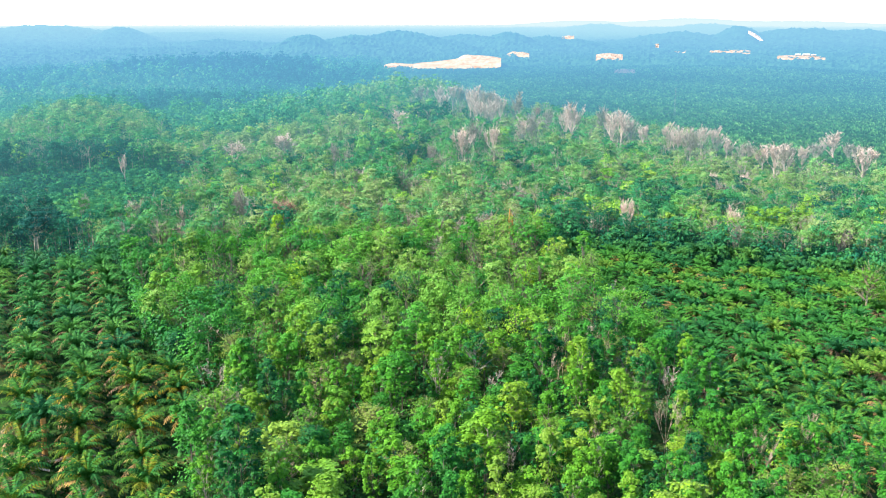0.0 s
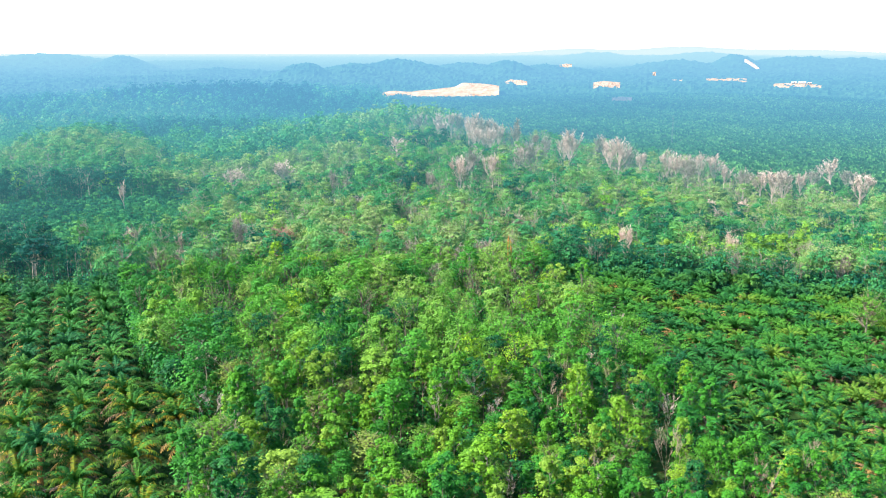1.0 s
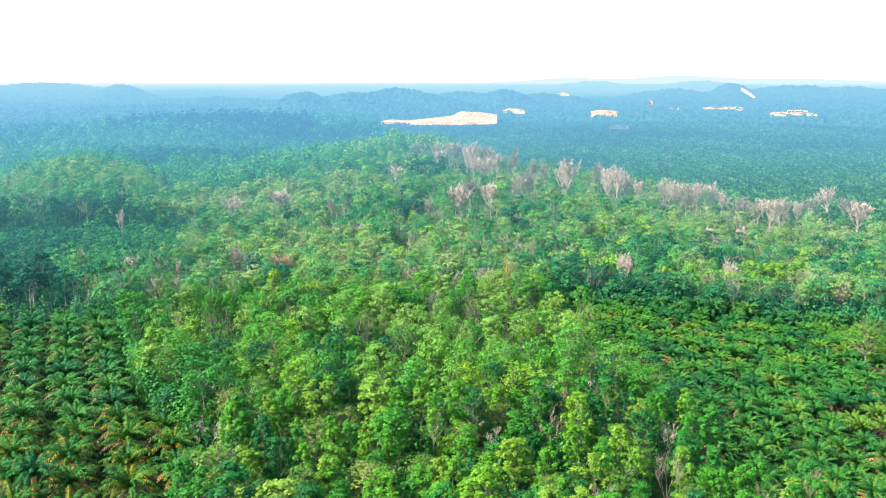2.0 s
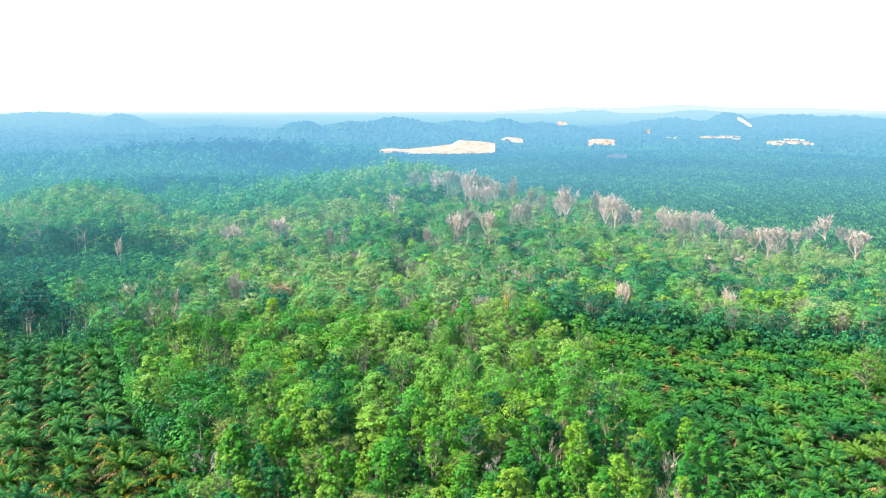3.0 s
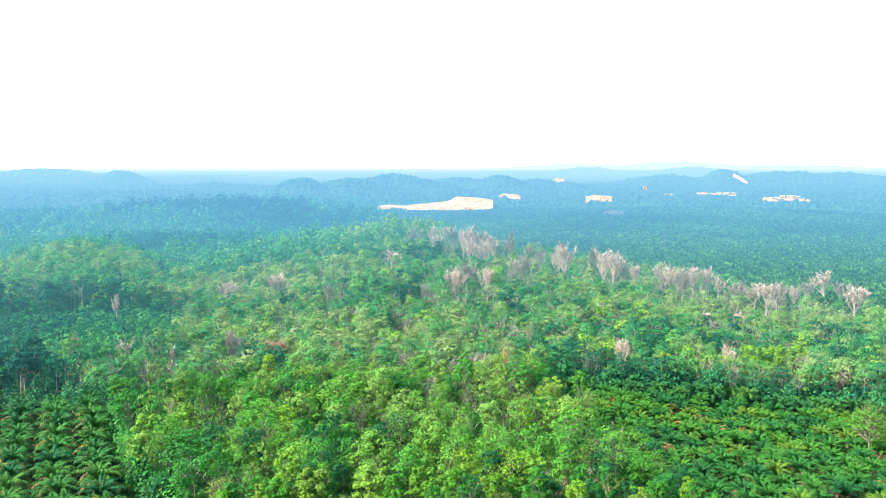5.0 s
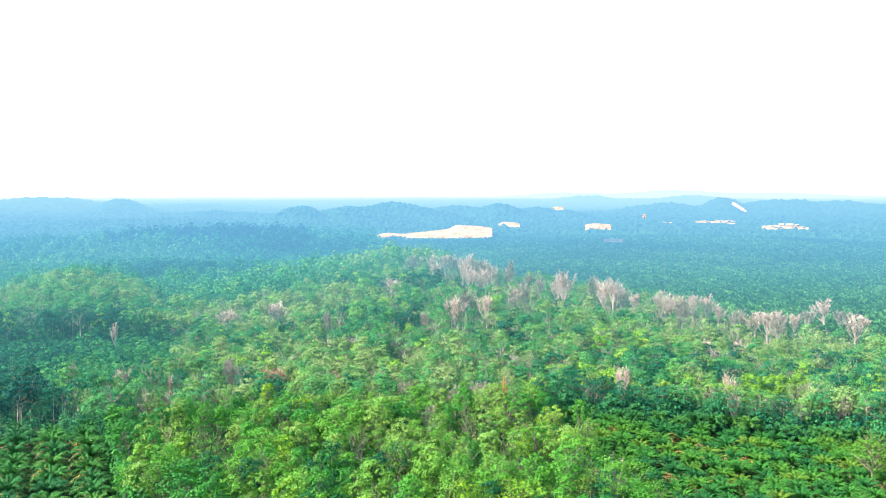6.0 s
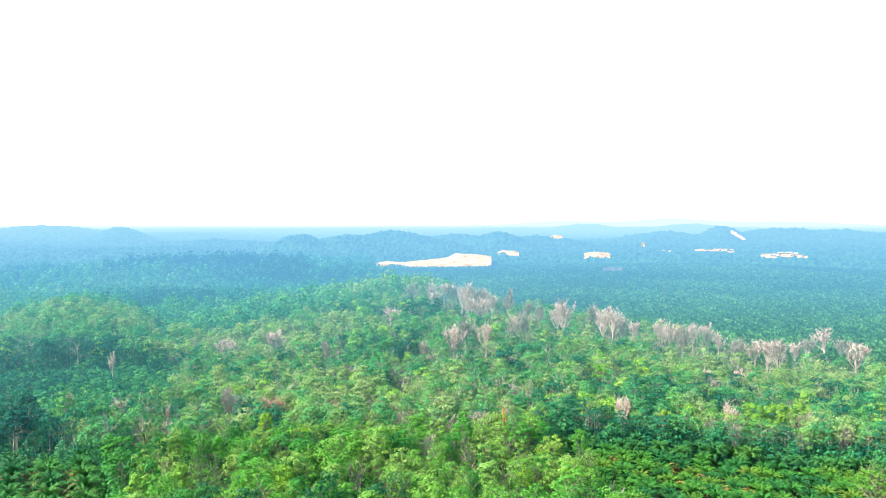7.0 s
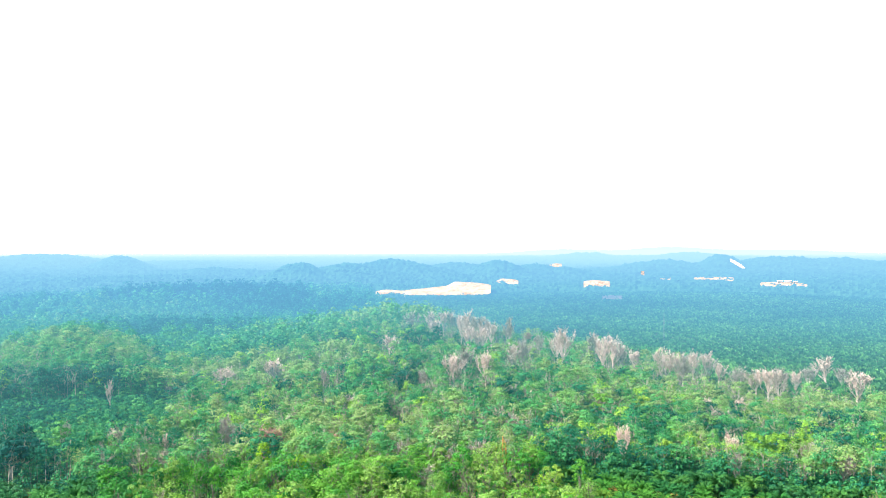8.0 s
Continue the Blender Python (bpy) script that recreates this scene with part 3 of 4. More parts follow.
CREST_TREES = (  # bearing, dip, height in metres, width factor
    (-1.4, 4.1, 18, 1.2), (-0.2, 4.15, 15, 1.0), (0.6, 4.1, 18, 1.1), (1.1, 4.2, 17, 1.0), (1.7, 4.3, 20, 1.0), (2.1, 4.4, 22, 1.0), (2.6, 4.5, 22, 1.1),
    (3.1, 4.7, 20, 0.9), (3.6, 4.8, 17, 1.0), (4.7, 4.8, 23, 0.8), (2.2, 5.1, 18, 1.0), (3.0, 5.2, 17, 1.0), (5.6, 5.9, 18, 0.7), (8.0, 5.5, 23, 1.2),
    (7.7, 5.7, 18, 0.8), (9.9, 5.6, 18, 1.1), (10.5, 5.75, 21, 1.2), (11.1, 5.9, 21, 1.1), (11.6, 6.15, 17, 1.0), (14.0, 6.5, 18, 0.9), (14.6, 6.6, 20, 1.0),
    (15.3, 6.85, 19, 1.2), (15.9, 6.5, 18, 0.8), (16.8, 6.6, 17, 0.9), (18.5, 7.3, 15, 1.0), (19.5, 7.5, 14, 1.0), (20.2, 7.35, 17, 1.2), (20.8, 7.5, 18, 1.2),
    (21.7, 7.3, 14, 0.8), (23.3, 6.6, 17, 1.4), (24.2, 7.0, 13, 1.0), (25.0, 7.4, 16, 1.3), (1.2, 6.9, 17, 1.0), (1.9, 6.6, 16, 0.9), (3.2, 6.8, 16, 0.8),
    (4.9, 6.3, 15, 0.9), (-0.7, 7.7, 12, 0.6), (-2.8, 5.7, 13, 1.2), (0.0, 4.6, 14, 1.0), (6.6, 5.6, 14, 0.8), (12.4, 6.4, 13, 0.9), (17.4, 7.1, 13, 0.8), (22.4, 7.1, 14, 0.9), (-9.9, 7.1, 13, 1.3), (-13.0, 7.4, 14, 1.1))
WOOD_BARE = (
    (5.9, 5.35, 13, 0.9, 2), (-9.9, 11.6, 14, 1.3, 2),
    (11.7, 11.4, 17, 0.8, 1), (18.0, 11.7, 15, 0.9, 1), (-10.6, 11.5, 15, 1.3, 2), (-12.8, 10.9, 18, 0.7, 0), (-12.2, 11.2, 16, 0.7, 0), (11.2, 16.4, 9, 1.0, 1),
    (14.9, 23.9, 15, 0.6, 0), (-6.3, 11.8, 12, 1.2, 2), (-5.2, 9.4, 14, 1.3, 0), (2.4, 12.6, 14, 0.8, 0), (3.0, 12.4, 14, 0.7, 0), (1.2, 12.9, 13, 0.9, 0),
    (-21.9, 10.4, 15, 0.5, 0), (-19.5, 8.2, 14, 0.6, 1), (14.9, 21.5, 9, 1.3, 1), (17.6, 22.6, 9, 0.8, 2), (9.6, 19.5, 9, 1.2, 1), (-14.2, 27.4, 9, 1.2, 0),
    (-7.5, 16.7, 8, 1.3, 2), (-15.3, 18.4, 9, 1.5, 1), (-15.2, 21.2, 9, 1.3, 1), (8.0, 20.0, 11, 0.8, 0), (3.6, 22.6, 9, 1.0, 1), (7.1, 21.6, 12, 0.9, 0),
    (-2.0, 12.3, 13, 1.0, 0), (-0.4, 14.0, 12, 1.2, 0), (2.2, 15.1, 12, 1.0, 0), (4.9, 10.8, 13, 1.2, 0), (8.2, 10.6, 12, 1.3, 0), (17.1, 10.0, 13, 1.0, 0),
    (16.6, 9.3, 14, 0.9, 1), (18.6, 9.2, 11, 1.3, 1), (22.3, 11.6, 14, 0.9, 0), (24.5, 12.4, 13, 0.9, 0), (-16.4, 12.3, 9, 1.5, 1), (-19.3, 10.9, 10, 1.2, 1),
    (-15.8, 9.5, 12, 1.4, 0), (-6.9, 7.9, 15, 0.8, 0), (-3.8, 24.9, 9, 0.9, 0), (20.5, 25.3, 8, 0.8, 0), (4.7, 27.2, 8, 1.2, 1), (10.6, 25.4, 9, 1.2, 0))
LIME = (  # bearing, dip, height, width factor of bright yellow-green trees
    (19.4, 11.5, 15, 1.6), (20.8, 11.3, 15, 1.7), (22.0, 11.2, 14, 1.3), (7.5, 13.9, 11, 1.3), (10.3, 9.3, 14, 1.5), (12.9, 9.4, 14, 1.5), (14.3, 11.9, 12, 1.0), (-19.4, 11.3, 10, 1.0),
    (-18.1, 15.6, 13, 1.3), (-15.6, 15.2, 14, 0.8), (5.8, 15.3, 11, 0.9), (-12.9, 25.8, 9, 1.5), (-4.4, 19.6, 12, 1.4), (0.3, 19.8, 12, 1.3), (6.1, 18.4, 11, 1.5),
    (-0.9, 19.5, 9, 0.5), (12.9, 26.6, 9, 1.2), (-10.4, 25.5, 10, 1.3), (2.2, 25.7, 10, 1.2), (-8.5, 28.2, 9, 1.6), (-7.2, 23.4, 9, 0.9))
OLIVE = (
    (-9.4, 24.6, 10, 1.0), (-1.2, 24.2, 9, 1.0), (3.0, 26.3, 9, 1.2), (7.4, 25.2, 9, 1.1), (16.6, 25.2, 9, 1.1), (-11.7, 19.0, 10, 0.9), (-6.2, 21.0, 10, 1.0), (1.6, 22.2, 10, 0.9),
    (6.9, 19.7, 10, 1.0), (12.0, 24.2, 9, 1.0), (-2.9, 26.9, 9, 1.1), (-16.9, 14.4, 12, 1.1), (-9.5, 14.6, 12, 1.0), (-3.6, 15.2, 11, 1.0), (4.4, 17.0, 10, 1.0),
    (-15.1, 23.3, 13, 1.7), (-14.6, 25.0, 10, 1.3), (21.2, 27.6, 9, 1.3), (23.6, 27.9, 8, 1.3), (25.6, 27.5, 9, 1.4), (26.0, 14.4, 12, 1.7), (25.8, 25.6, 8, 1.1), (22.6, 26.6, 9, 1.1), (24.4, 26.2, 9, 1.0), (-13.6, 19.5, 10, 1.2), (-17.0, 16.8, 12, 1.2),
    (-8.3, 22.0, 10, 1.2), (-4.9, 24.6, 9, 1.5), (9.9, 17.4, 9, 1.3), (11.2, 19.8, 9, 1.2), (13.0, 22.6, 9, 1.2), (4.0, 21.0, 9, 1.2), (-10.9, 26.6, 10, 1.2))
spots = []
for az, dep, hgt, w in CREST_TREES:
    spots.append((*at_bearing(az, dep, hgt * 0.82)[:2], 2.6))
for az, dep, hgt, w, c in WOOD_BARE:
    spots.append((*at_bearing(az, dep, hgt * 0.65)[:2], 3.6))
for az, dep, hgt, w in LIME + OLIVE:
    spots.append((*at_bearing(az, dep, hgt * 0.75)[:2], 2.6 * w))

# ---------------------------------------------------------------- woods
KINDS = ("round", "tall", "layered", "airy", "round", "tall", "low")
TREES = []
for s, kind in enumerate(KINDS * 2):
    g = np.random.default_rng(200 + s)
    v, f, cs, H = crown(g, kind, 1000 if kind == "airy" else 1800, 0.38, True, True)
    TREES.append((mesh_of("crown", v, f, MAT_TREE), mesh_of("trunk", *limbs(g, cs[::3], H, twigs=60 if kind == "airy" else 12), MAT_PALE if kind == "airy" else MAT_STEM), H))

tx, ty = grid(4.6, -420, 420, 60, 760, 0.2, True, 1.3, 9)
r, az = np.hypot(tx, ty), np.degrees(np.arctan2(tx, ty))
ok = in_view(tx, ty) & (r > 78) & (r < crest(az) + 40) & ~inside(tx, ty, PALMS_WEST) & ~inside(tx, ty, PALMS_EAST)
ok &= ~inside(tx, ty, SHRUBS_WEST) & (np.random.default_rng(2).random(len(tx)) < np.where(az < -13, 0.78, np.interp(r, (240, 290, 340, 420, 480), (1.0, 0.92, 0.76, 0.64, 0.52))))
ok &= (lattice(tx / 4.5, ty / 4.5, 77) < 0.46) | (r > 420)
for sx, sy, sr in spots:
    d = math.hypot(sx, sy)
    along, across = (tx * sx + ty * sy) / d - d, (tx * sy - ty * sx) / d
    ok &= ~((np.abs(across) < sr * 0.8) & (along < sr * 0.8) & (along > -sr - np.where(d > 380, 0.06, 0.012) * d))
# a closed row of tall trees along the far side of the shrub field
ga = np.random.default_rng(23)
rim = np.radians(np.linspace(-29, -14.5, 46)) + ga.normal(size=46) * 0.002
rim_r = np.interp(np.degrees(rim), (-29, -22, -15.5), (436, 431, 427)) + ga.uniform(0, 9, 46)
tx, ty, r = np.concatenate([tx[ok], rim_r * np.sin(rim)]), np.concatenate([ty[ok], rim_r * np.cos(rim)]), np.concatenate([r[ok], rim_r])
order = np.argsort(r)
tx, ty, r = tx[order], ty[order], r[order]
tz = land(tx, ty)
patch = lattice(tx / 26, ty / 26, 31) * 0.5 + lattice(tx / 9, ty / 9, 32) * 0.3
g = np.random.default_rng(12)
dry = np.zeros(len(tx))
# drier olive trees; the bump at (-70, 270) lightens the tint for haze
for cx, cy, rad in ((-62, 330, 45), (-75, 480, 60), (60, 520, 70), (95, 380, 50), (-20, 300, 30), (150, 450, 50), (-45, 200, 22), (-205, 515, 50), (-70, 270, 34), (-110, 480, 45)):
    dry += np.exp(-((tx - cx) ** 2 + (ty - cy) ** 2) / rad ** 2)
# negative spots darken the leaf tint: shade of the hollows put into colour
for cx, cy, rad in ((-118, 285, 32), (-150, 330, 36), (-190, 430, 46), (-165, 500, 30), (-30, 215, 14), (40, 268, 16), (12, 560, 40), (-60, 270, 16)):
    dry -= 2.0 * np.exp(-((tx - cx) ** 2 + (ty - cy) ** 2) / rad ** 2)
big = g.normal(size=len(tx))
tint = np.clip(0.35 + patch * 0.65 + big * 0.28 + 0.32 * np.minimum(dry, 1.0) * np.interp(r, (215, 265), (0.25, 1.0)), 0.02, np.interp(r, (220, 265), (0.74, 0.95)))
emergent = 1.0 + 0.25 * (g.random(len(tx)) < 0.06)
tint = np.where(np.random.default_rng(19).random(len(tx)) < 0.04, 0.95, np.minimum(tint, 0.83))
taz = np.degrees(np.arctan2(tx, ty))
# western stand: shade put into the leaf colour as a darker tint
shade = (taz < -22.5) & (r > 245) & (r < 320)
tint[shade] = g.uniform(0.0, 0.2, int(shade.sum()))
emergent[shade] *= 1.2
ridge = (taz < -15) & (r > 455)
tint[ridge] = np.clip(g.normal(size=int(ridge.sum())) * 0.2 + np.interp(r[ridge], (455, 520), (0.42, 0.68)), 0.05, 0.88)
# leaf tint raised to paint in haze: before the hazed woods, then past 300 m
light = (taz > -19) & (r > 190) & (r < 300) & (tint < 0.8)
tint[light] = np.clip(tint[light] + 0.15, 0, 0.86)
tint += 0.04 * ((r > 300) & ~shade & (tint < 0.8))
edge = crest(taz) - r
bare_slope = ((taz > 0.4) & (taz < 6.2) & (edge < 125) & (g.random(len(tx)) < 0.85)) | ((taz >= 6.2) & (taz < 23) & (edge < 55) & (g.random(len(tx)) < 0.55))
bare_slope |= ((taz > -2.4) & (taz <= 0.4) & (edge < 30))
for sx, sy, _ in spots[:len(CREST_TREES)]:      # low scrub before the dead trees
    d = math.hypot(sx, sy)
    along, across = (tx * sx + ty * sy) / d - d, (tx * sy - ty * sx) / d
    bare_slope |= (np.abs(across) < 5.5) & (along < 4) & (along > -55) & (g.random(len(tx)) < 0.8)
emergent[bare_slope] *= 0.55
tint[bare_slope] = np.clip(tint[bare_slope] + 0.25, 0.5, 0.88)
WORDS = {"round": "broadleaf tree with a rounded dense green crown", "tall": "tall slim broadleaf tree with green leaves",
         "layered": "broadleaf tree with flat spreading layers of leaves", "airy": "thin-leaved tree with pale branches showing",
         "low": "low bushy green tree in the wood"}
for k in range(300):
    i = int(g.integers(0, len(TREES)))
    base = new("broadleaf_tree")
    part("trunk", TREES[i][1], base)
    part("crown", TREES[i][0], base)
    s = g.uniform(0.60, 1.05) * (g.uniform(1.2, 1.5) if g.random() < 0.1 else 1.0)
    tagged(base, WORDS[(KINDS * 2)[i]], "tree", "trees of the wood")
    base.matrix_basis = pose(tx[k], ty[k], tz[k], 0, 0, g.uniform(0, 360)) @ Matrix.Diagonal((s * 0.84, s * 0.84, (0.4 + 0.5 * s) * g.uniform(0.85, 1.0), 1))


def woods(name, sel, n_leaf, size, label, seed, mat, n_limb, stem, wide, n_twig):
    g = np.random.default_rng(seed)
    sorts = ((4.2, 14.0, 0.72, 1.0), (3.4, 15.5, 0.90, 0.9), (5.2, 13.5, 0.55, 1.3), (3.6, 15.5, 0.80, 0.42), (3.9, 13.0, 0.75, 1.0),
             (2.7, 7.0, 0.9, 0.7), (2.8, 15.5, 1.0, 0.8), (4.3, 15.0, 0.66, 0.55), (3.0, 14.0, 1.0, 0.14))
    tpl, tr = [], []
    for R, H, flat, leafy in sorts:
        v, f, cs, H = dome(g, R, H, int(n_leaf * leafy), size * (0.8 if leafy < 0.6 else 1.0), flat)
        tpl.append((v, f))
        tr.append(limbs(g, cs[::2], H, 0.12, 3, n_limb + (3 if leafy < 0.6 else 0), n_twig * (16 if leafy < 0.2 else 4 if leafy < 0.6 else 1)))
    n = len(sel)
    which = g.integers(0, len(sorts), n)
    which[bare_slope[sel]] = np.where(g.random(int(bare_slope[sel].sum())) < 0.35, 8, 5)
    xyz = np.column_stack([tx[sel], ty[sel], tz[sel]])
    turn = g.uniform(0, 6.3, n)
    s = g.uniform(0.72, 1.12, n) * np.where(which == 8, np.maximum(emergent[sel], 0.85), emergent[sel])
    scale = np.column_stack([s * wide * g.uniform(0.8, 1.2, n), (0.55 + 0.4 * s) * g.uniform(0.80, 1.10, n)])
    ob = joined_plants(name, tpl, which, xyz, turn, scale, tint[sel], mat)
    tagged(ob, label, "trees", kind="stuff")
    t = joined_plants("trunks", tr, which, xyz, turn, scale, tint[sel], stem)
    t.parent = ob
    tagged(t, kind="stuff")


idx = np.arange(300, len(tx))
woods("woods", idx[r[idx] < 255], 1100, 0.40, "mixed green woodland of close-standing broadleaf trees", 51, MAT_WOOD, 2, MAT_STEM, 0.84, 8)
# haze sits in both the bluish leaf colour and the emission of these woods
MAT_HAZED = leaf_mat("foliage_hazed", GREENS_HAZED, True, backdrop=True, spread=0.30, mix_leaves=0.07, through_light=0.24, shine=0.05)
woods("backdrop_woods", idx[(r[idx] >= 255) & (r[idx] < 420)], 660, 0.48, "mixed green woodland in the middle distance", 54, MAT_HAZED, 2, MAT_GREY, 0.96, 7)
woods("backdrop_woods", idx[r[idx] >= 420], 340, 0.70, "woodland running up to a low crest", 52, MAT_HAZED, 1, MAT_GREY, 0.95, 5)

# bushes under the trees and along the edges
bx, by = grid(5.6, -270, 200, 80, 480, 0.6, True, 1.2, 14)
ok = in_view(bx, by, 1) & (np.hypot(bx, by) > 80) & (np.hypot(bx, by) < np.where(bx < -0.23 * by, 475, 400)) & ~inside(bx, by, SHRUBS_WEST) & ~inside(bx, by, PALMS_WEST) & ~inside(bx, by, PALMS_EAST)
bx, by = bx[ok], by[ok]
g = np.random.default_rng(55)
for (x1, y1), (x2, y2), n in (((128, 228), (109, 244.5), 70), ((109, 244.5), (68.1, 256.2), 120), ((68.1, 256.2), (26.7, 258), 100), ((-46.8, 155.8), (-67.3, 190), 40),
                              ((-67.3, 190), (-86.9, 238.1), 50), ((-86.9, 238.1), (-135, 243), 50)):
    q, side = g.random(n), g.uniform(0.5, 4.0, n)
    d = math.hypot(x2 - x1, y2 - y1)
    bx = np.concatenate([bx, x1 + (x2 - x1) * q + (side * 0.4 if x1 < 0 else 0)])
    by = np.concatenate([by, y1 + (y2 - y1) * q + side])
tpl = []
for s in range(3):
    n = 76
    d = g.normal(size=(n, 3))
    d /= np.linalg.norm(d, axis=1, keepdims=True)
    d[:, 2] = np.abs(d[:, 2])
    tpl.append(cards(d * [1.5, 1.5, 2.6] * g.uniform(0.6, 1.1, n)[:, None] + [0, 0, 0.2], d + [0, 0, 0.6], 0.27, g, True))
far_bush = np.hypot(bx, by) > 255
for m, mat in ((~far_bush, MAT_WOOD), (far_bush, MAT_HAZED)):
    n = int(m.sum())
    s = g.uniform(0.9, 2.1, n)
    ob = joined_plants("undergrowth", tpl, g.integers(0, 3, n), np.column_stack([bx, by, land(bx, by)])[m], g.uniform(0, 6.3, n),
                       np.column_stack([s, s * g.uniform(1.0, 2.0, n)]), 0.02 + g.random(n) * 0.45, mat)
    tagged(ob, "dark green bushes under the trees", "bushes", kind="stuff")

# low dark shrubs in the field west of the hill
sx, sy = grid(3.4, -260, -60, 230, 440, 0.9, True, 0.5, 16)
ok = in_view(sx, sy, 1) & inside(sx, sy, SHRUBS_WEST)
sx, sy = sx[ok], sy[ok]
tpl = [dome(g, 1.9, 3.4 + 0.4 * q, 90, 0.6, 0.8, k=9)[:2] for q in range(3)]
n = len(sx)
s = g.uniform(0.7, 1.2, n)
ob = joined_plants("shrubs", tpl, g.integers(0, 3, n), np.column_stack([sx, sy, land(sx, sy)]), g.uniform(0, 6.3, n), np.column_stack([s, s]),
                   np.clip(0.28 + 0.22 * lattice(sx / 12, sy / 12, 63) + g.normal(size=n) * 0.16, 0, 0.75), MAT_HAZED)
tagged(ob, "low dark green shrubs in rows on an old field", "shrubs", kind="stuff")

# dense bushes that close the forest's edge over the shrub field and over the eastern palms
ea = np.radians(g.uniform(-29, -14.5, 120))
er = np.interp(np.degrees(ea), (-29, -22, -15.5), (432, 427, 423)) + g.uniform(-3, 8, 120)
q, side = g.random(150), g.uniform(0.5, 6.0, 150)
ex = np.concatenate([er * np.sin(ea), np.interp(q, (0, 0.22, 0.62, 1), (128, 109, 68.1, 26.7))])
ey = np.concatenate([er * np.cos(ea), np.interp(q, (0, 0.22, 0.62, 1), (228, 244.5, 256.2, 259)) + side])
tpl = [dome(g, 2.2, 5.0 + 0.6 * q, 170, 0.5, 0.9, k=12)[:2] for q in range(3)]
n = len(ex)
s = g.uniform(0.8, 1.5, n)
ob = joined_plants("edge_bushes", tpl, g.integers(0, 3, n), np.column_stack([ex, ey, land(ex, ey)]), g.uniform(0, 6.3, n), np.column_stack([s, s]), g.uniform(0.05, 0.6, n), MAT_HAZED)
tagged(ob, "dense green bushes along the edge of the forest", "bushes", kind="stuff")

# weeds between the palms
wx, wy = grid(1.9, -140, 140, 60, 270, 0.3, True, 0.7, 15)
ok = in_view(wx, wy, 1) & (inside(wx, wy, PALMS_WEST) | inside(wx, wy, PALMS_EAST))
wx, wy = wx[ok], wy[ok]
tpl = []
for s in range(3):
    n = 14
    d = g.normal(size=(n, 3))
    d /= np.linalg.norm(d, axis=1, keepdims=True)
    d[:, 2] = np.abs(d[:, 2])
    tpl.append(cards(d * [1.1, 1.1, 0.7] * g.uniform(0.5, 1.1, n)[:, None], d + [0, 0, 0.3] + g.normal(size=(n, 3)) * 0.4, 0.42, g, True))
n = len(wx)
s = g.uniform(0.6, 1.4, n)
ob = joined_plants("weeds", tpl, g.integers(0, 3, n), np.column_stack([wx, wy, land(wx, wy)]), g.uniform(0, 6.3, n), np.column_stack([s, s]),
                   np.clip(0.25 + 0.35 * lattice(wx / 8, wy / 8, 61) + g.normal(size=n) * 0.1 - 0.10 * ((wx > 0) & (wy > 150)) + 0.08 * ((wx > 0) & (wy < 150)), 0, 0.9), MAT_WEEDS)
tagged(ob, "low dark weeds and dry litter between the palms", "weeds", kind="stuff")

# woods in the valley behind the crest
vx, vy = grid(8.0, -1000, 700, 450, 1750, 0.1, True, 2.2, 10)
r2, az2 = np.hypot(vx, vy), np.degrees(np.arctan2(vx, vy))
ok = (np.abs(az2) < 29) & (r2 > crest(az2) + 40) & (r2 < 1660) & ~((az2 > np.interp(r2, (600, 900, 1500), (2, -2, -4))))
vx, vy, r2 = vx[ok], vy[ok], r2[ok]
g = np.random.default_rng(53)
n = len(vx)
band = np.exp(-((r2 - 1300) / 120) ** 2) * (vx < -80) * np.interp(np.degrees(np.arctan2(vx, vy)), (-22, -18, -9, -7), (0.3, 1, 1, 0.4))
s = g.uniform(0.5, 1.4, n) * (1.0 + 0.4 * lattice(vx / 90, vy / 90, 42) + 0.8 * band)
tone = np.clip(0.40 + 0.5 * lattice(vx / 70, vy / 70, 41) + g.normal(size=n) * 0.15 - 0.5 * band, 0, 0.8)
for near, far, n_leaf, size in ((0, 950, 90, 1.15), (950, 1700, 36, 2.0)):
    tpl = [dome(g, *kind, n_leaf, size)[:2] for kind in ((5.0, 13.0), (4.4, 16.0), (5.6, 12.0), (5.2, 14.0))]
    m = (r2 >= near) & (r2 < far)
    n = int(m.sum())
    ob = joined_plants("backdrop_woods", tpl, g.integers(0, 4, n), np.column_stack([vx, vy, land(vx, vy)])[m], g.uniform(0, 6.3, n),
                       np.column_stack([s, s])[m], tone[m], MAT_HAZED)
    tagged(ob, "hazy blue-green woods in the valley", "trees", kind="stuff")

# ---------------------------------------------------------------- single trees of the wood
FINE = []       # wide, fine-leaved crowns with pale branches showing through
for s in range(3):
    g = np.random.default_rng(260 + s)
    v, f, cs, H = dome(g, 3.3, 13.0, 1500, 0.30, 0.95, 0.12, 34)
    FINE.append((mesh_of("crown", v, f, MAT_OLIVE), mesh_of("trunk", *limbs(g, cs[::2], H, 0.15, 5, 99, 150), MAT_TWIG), H))
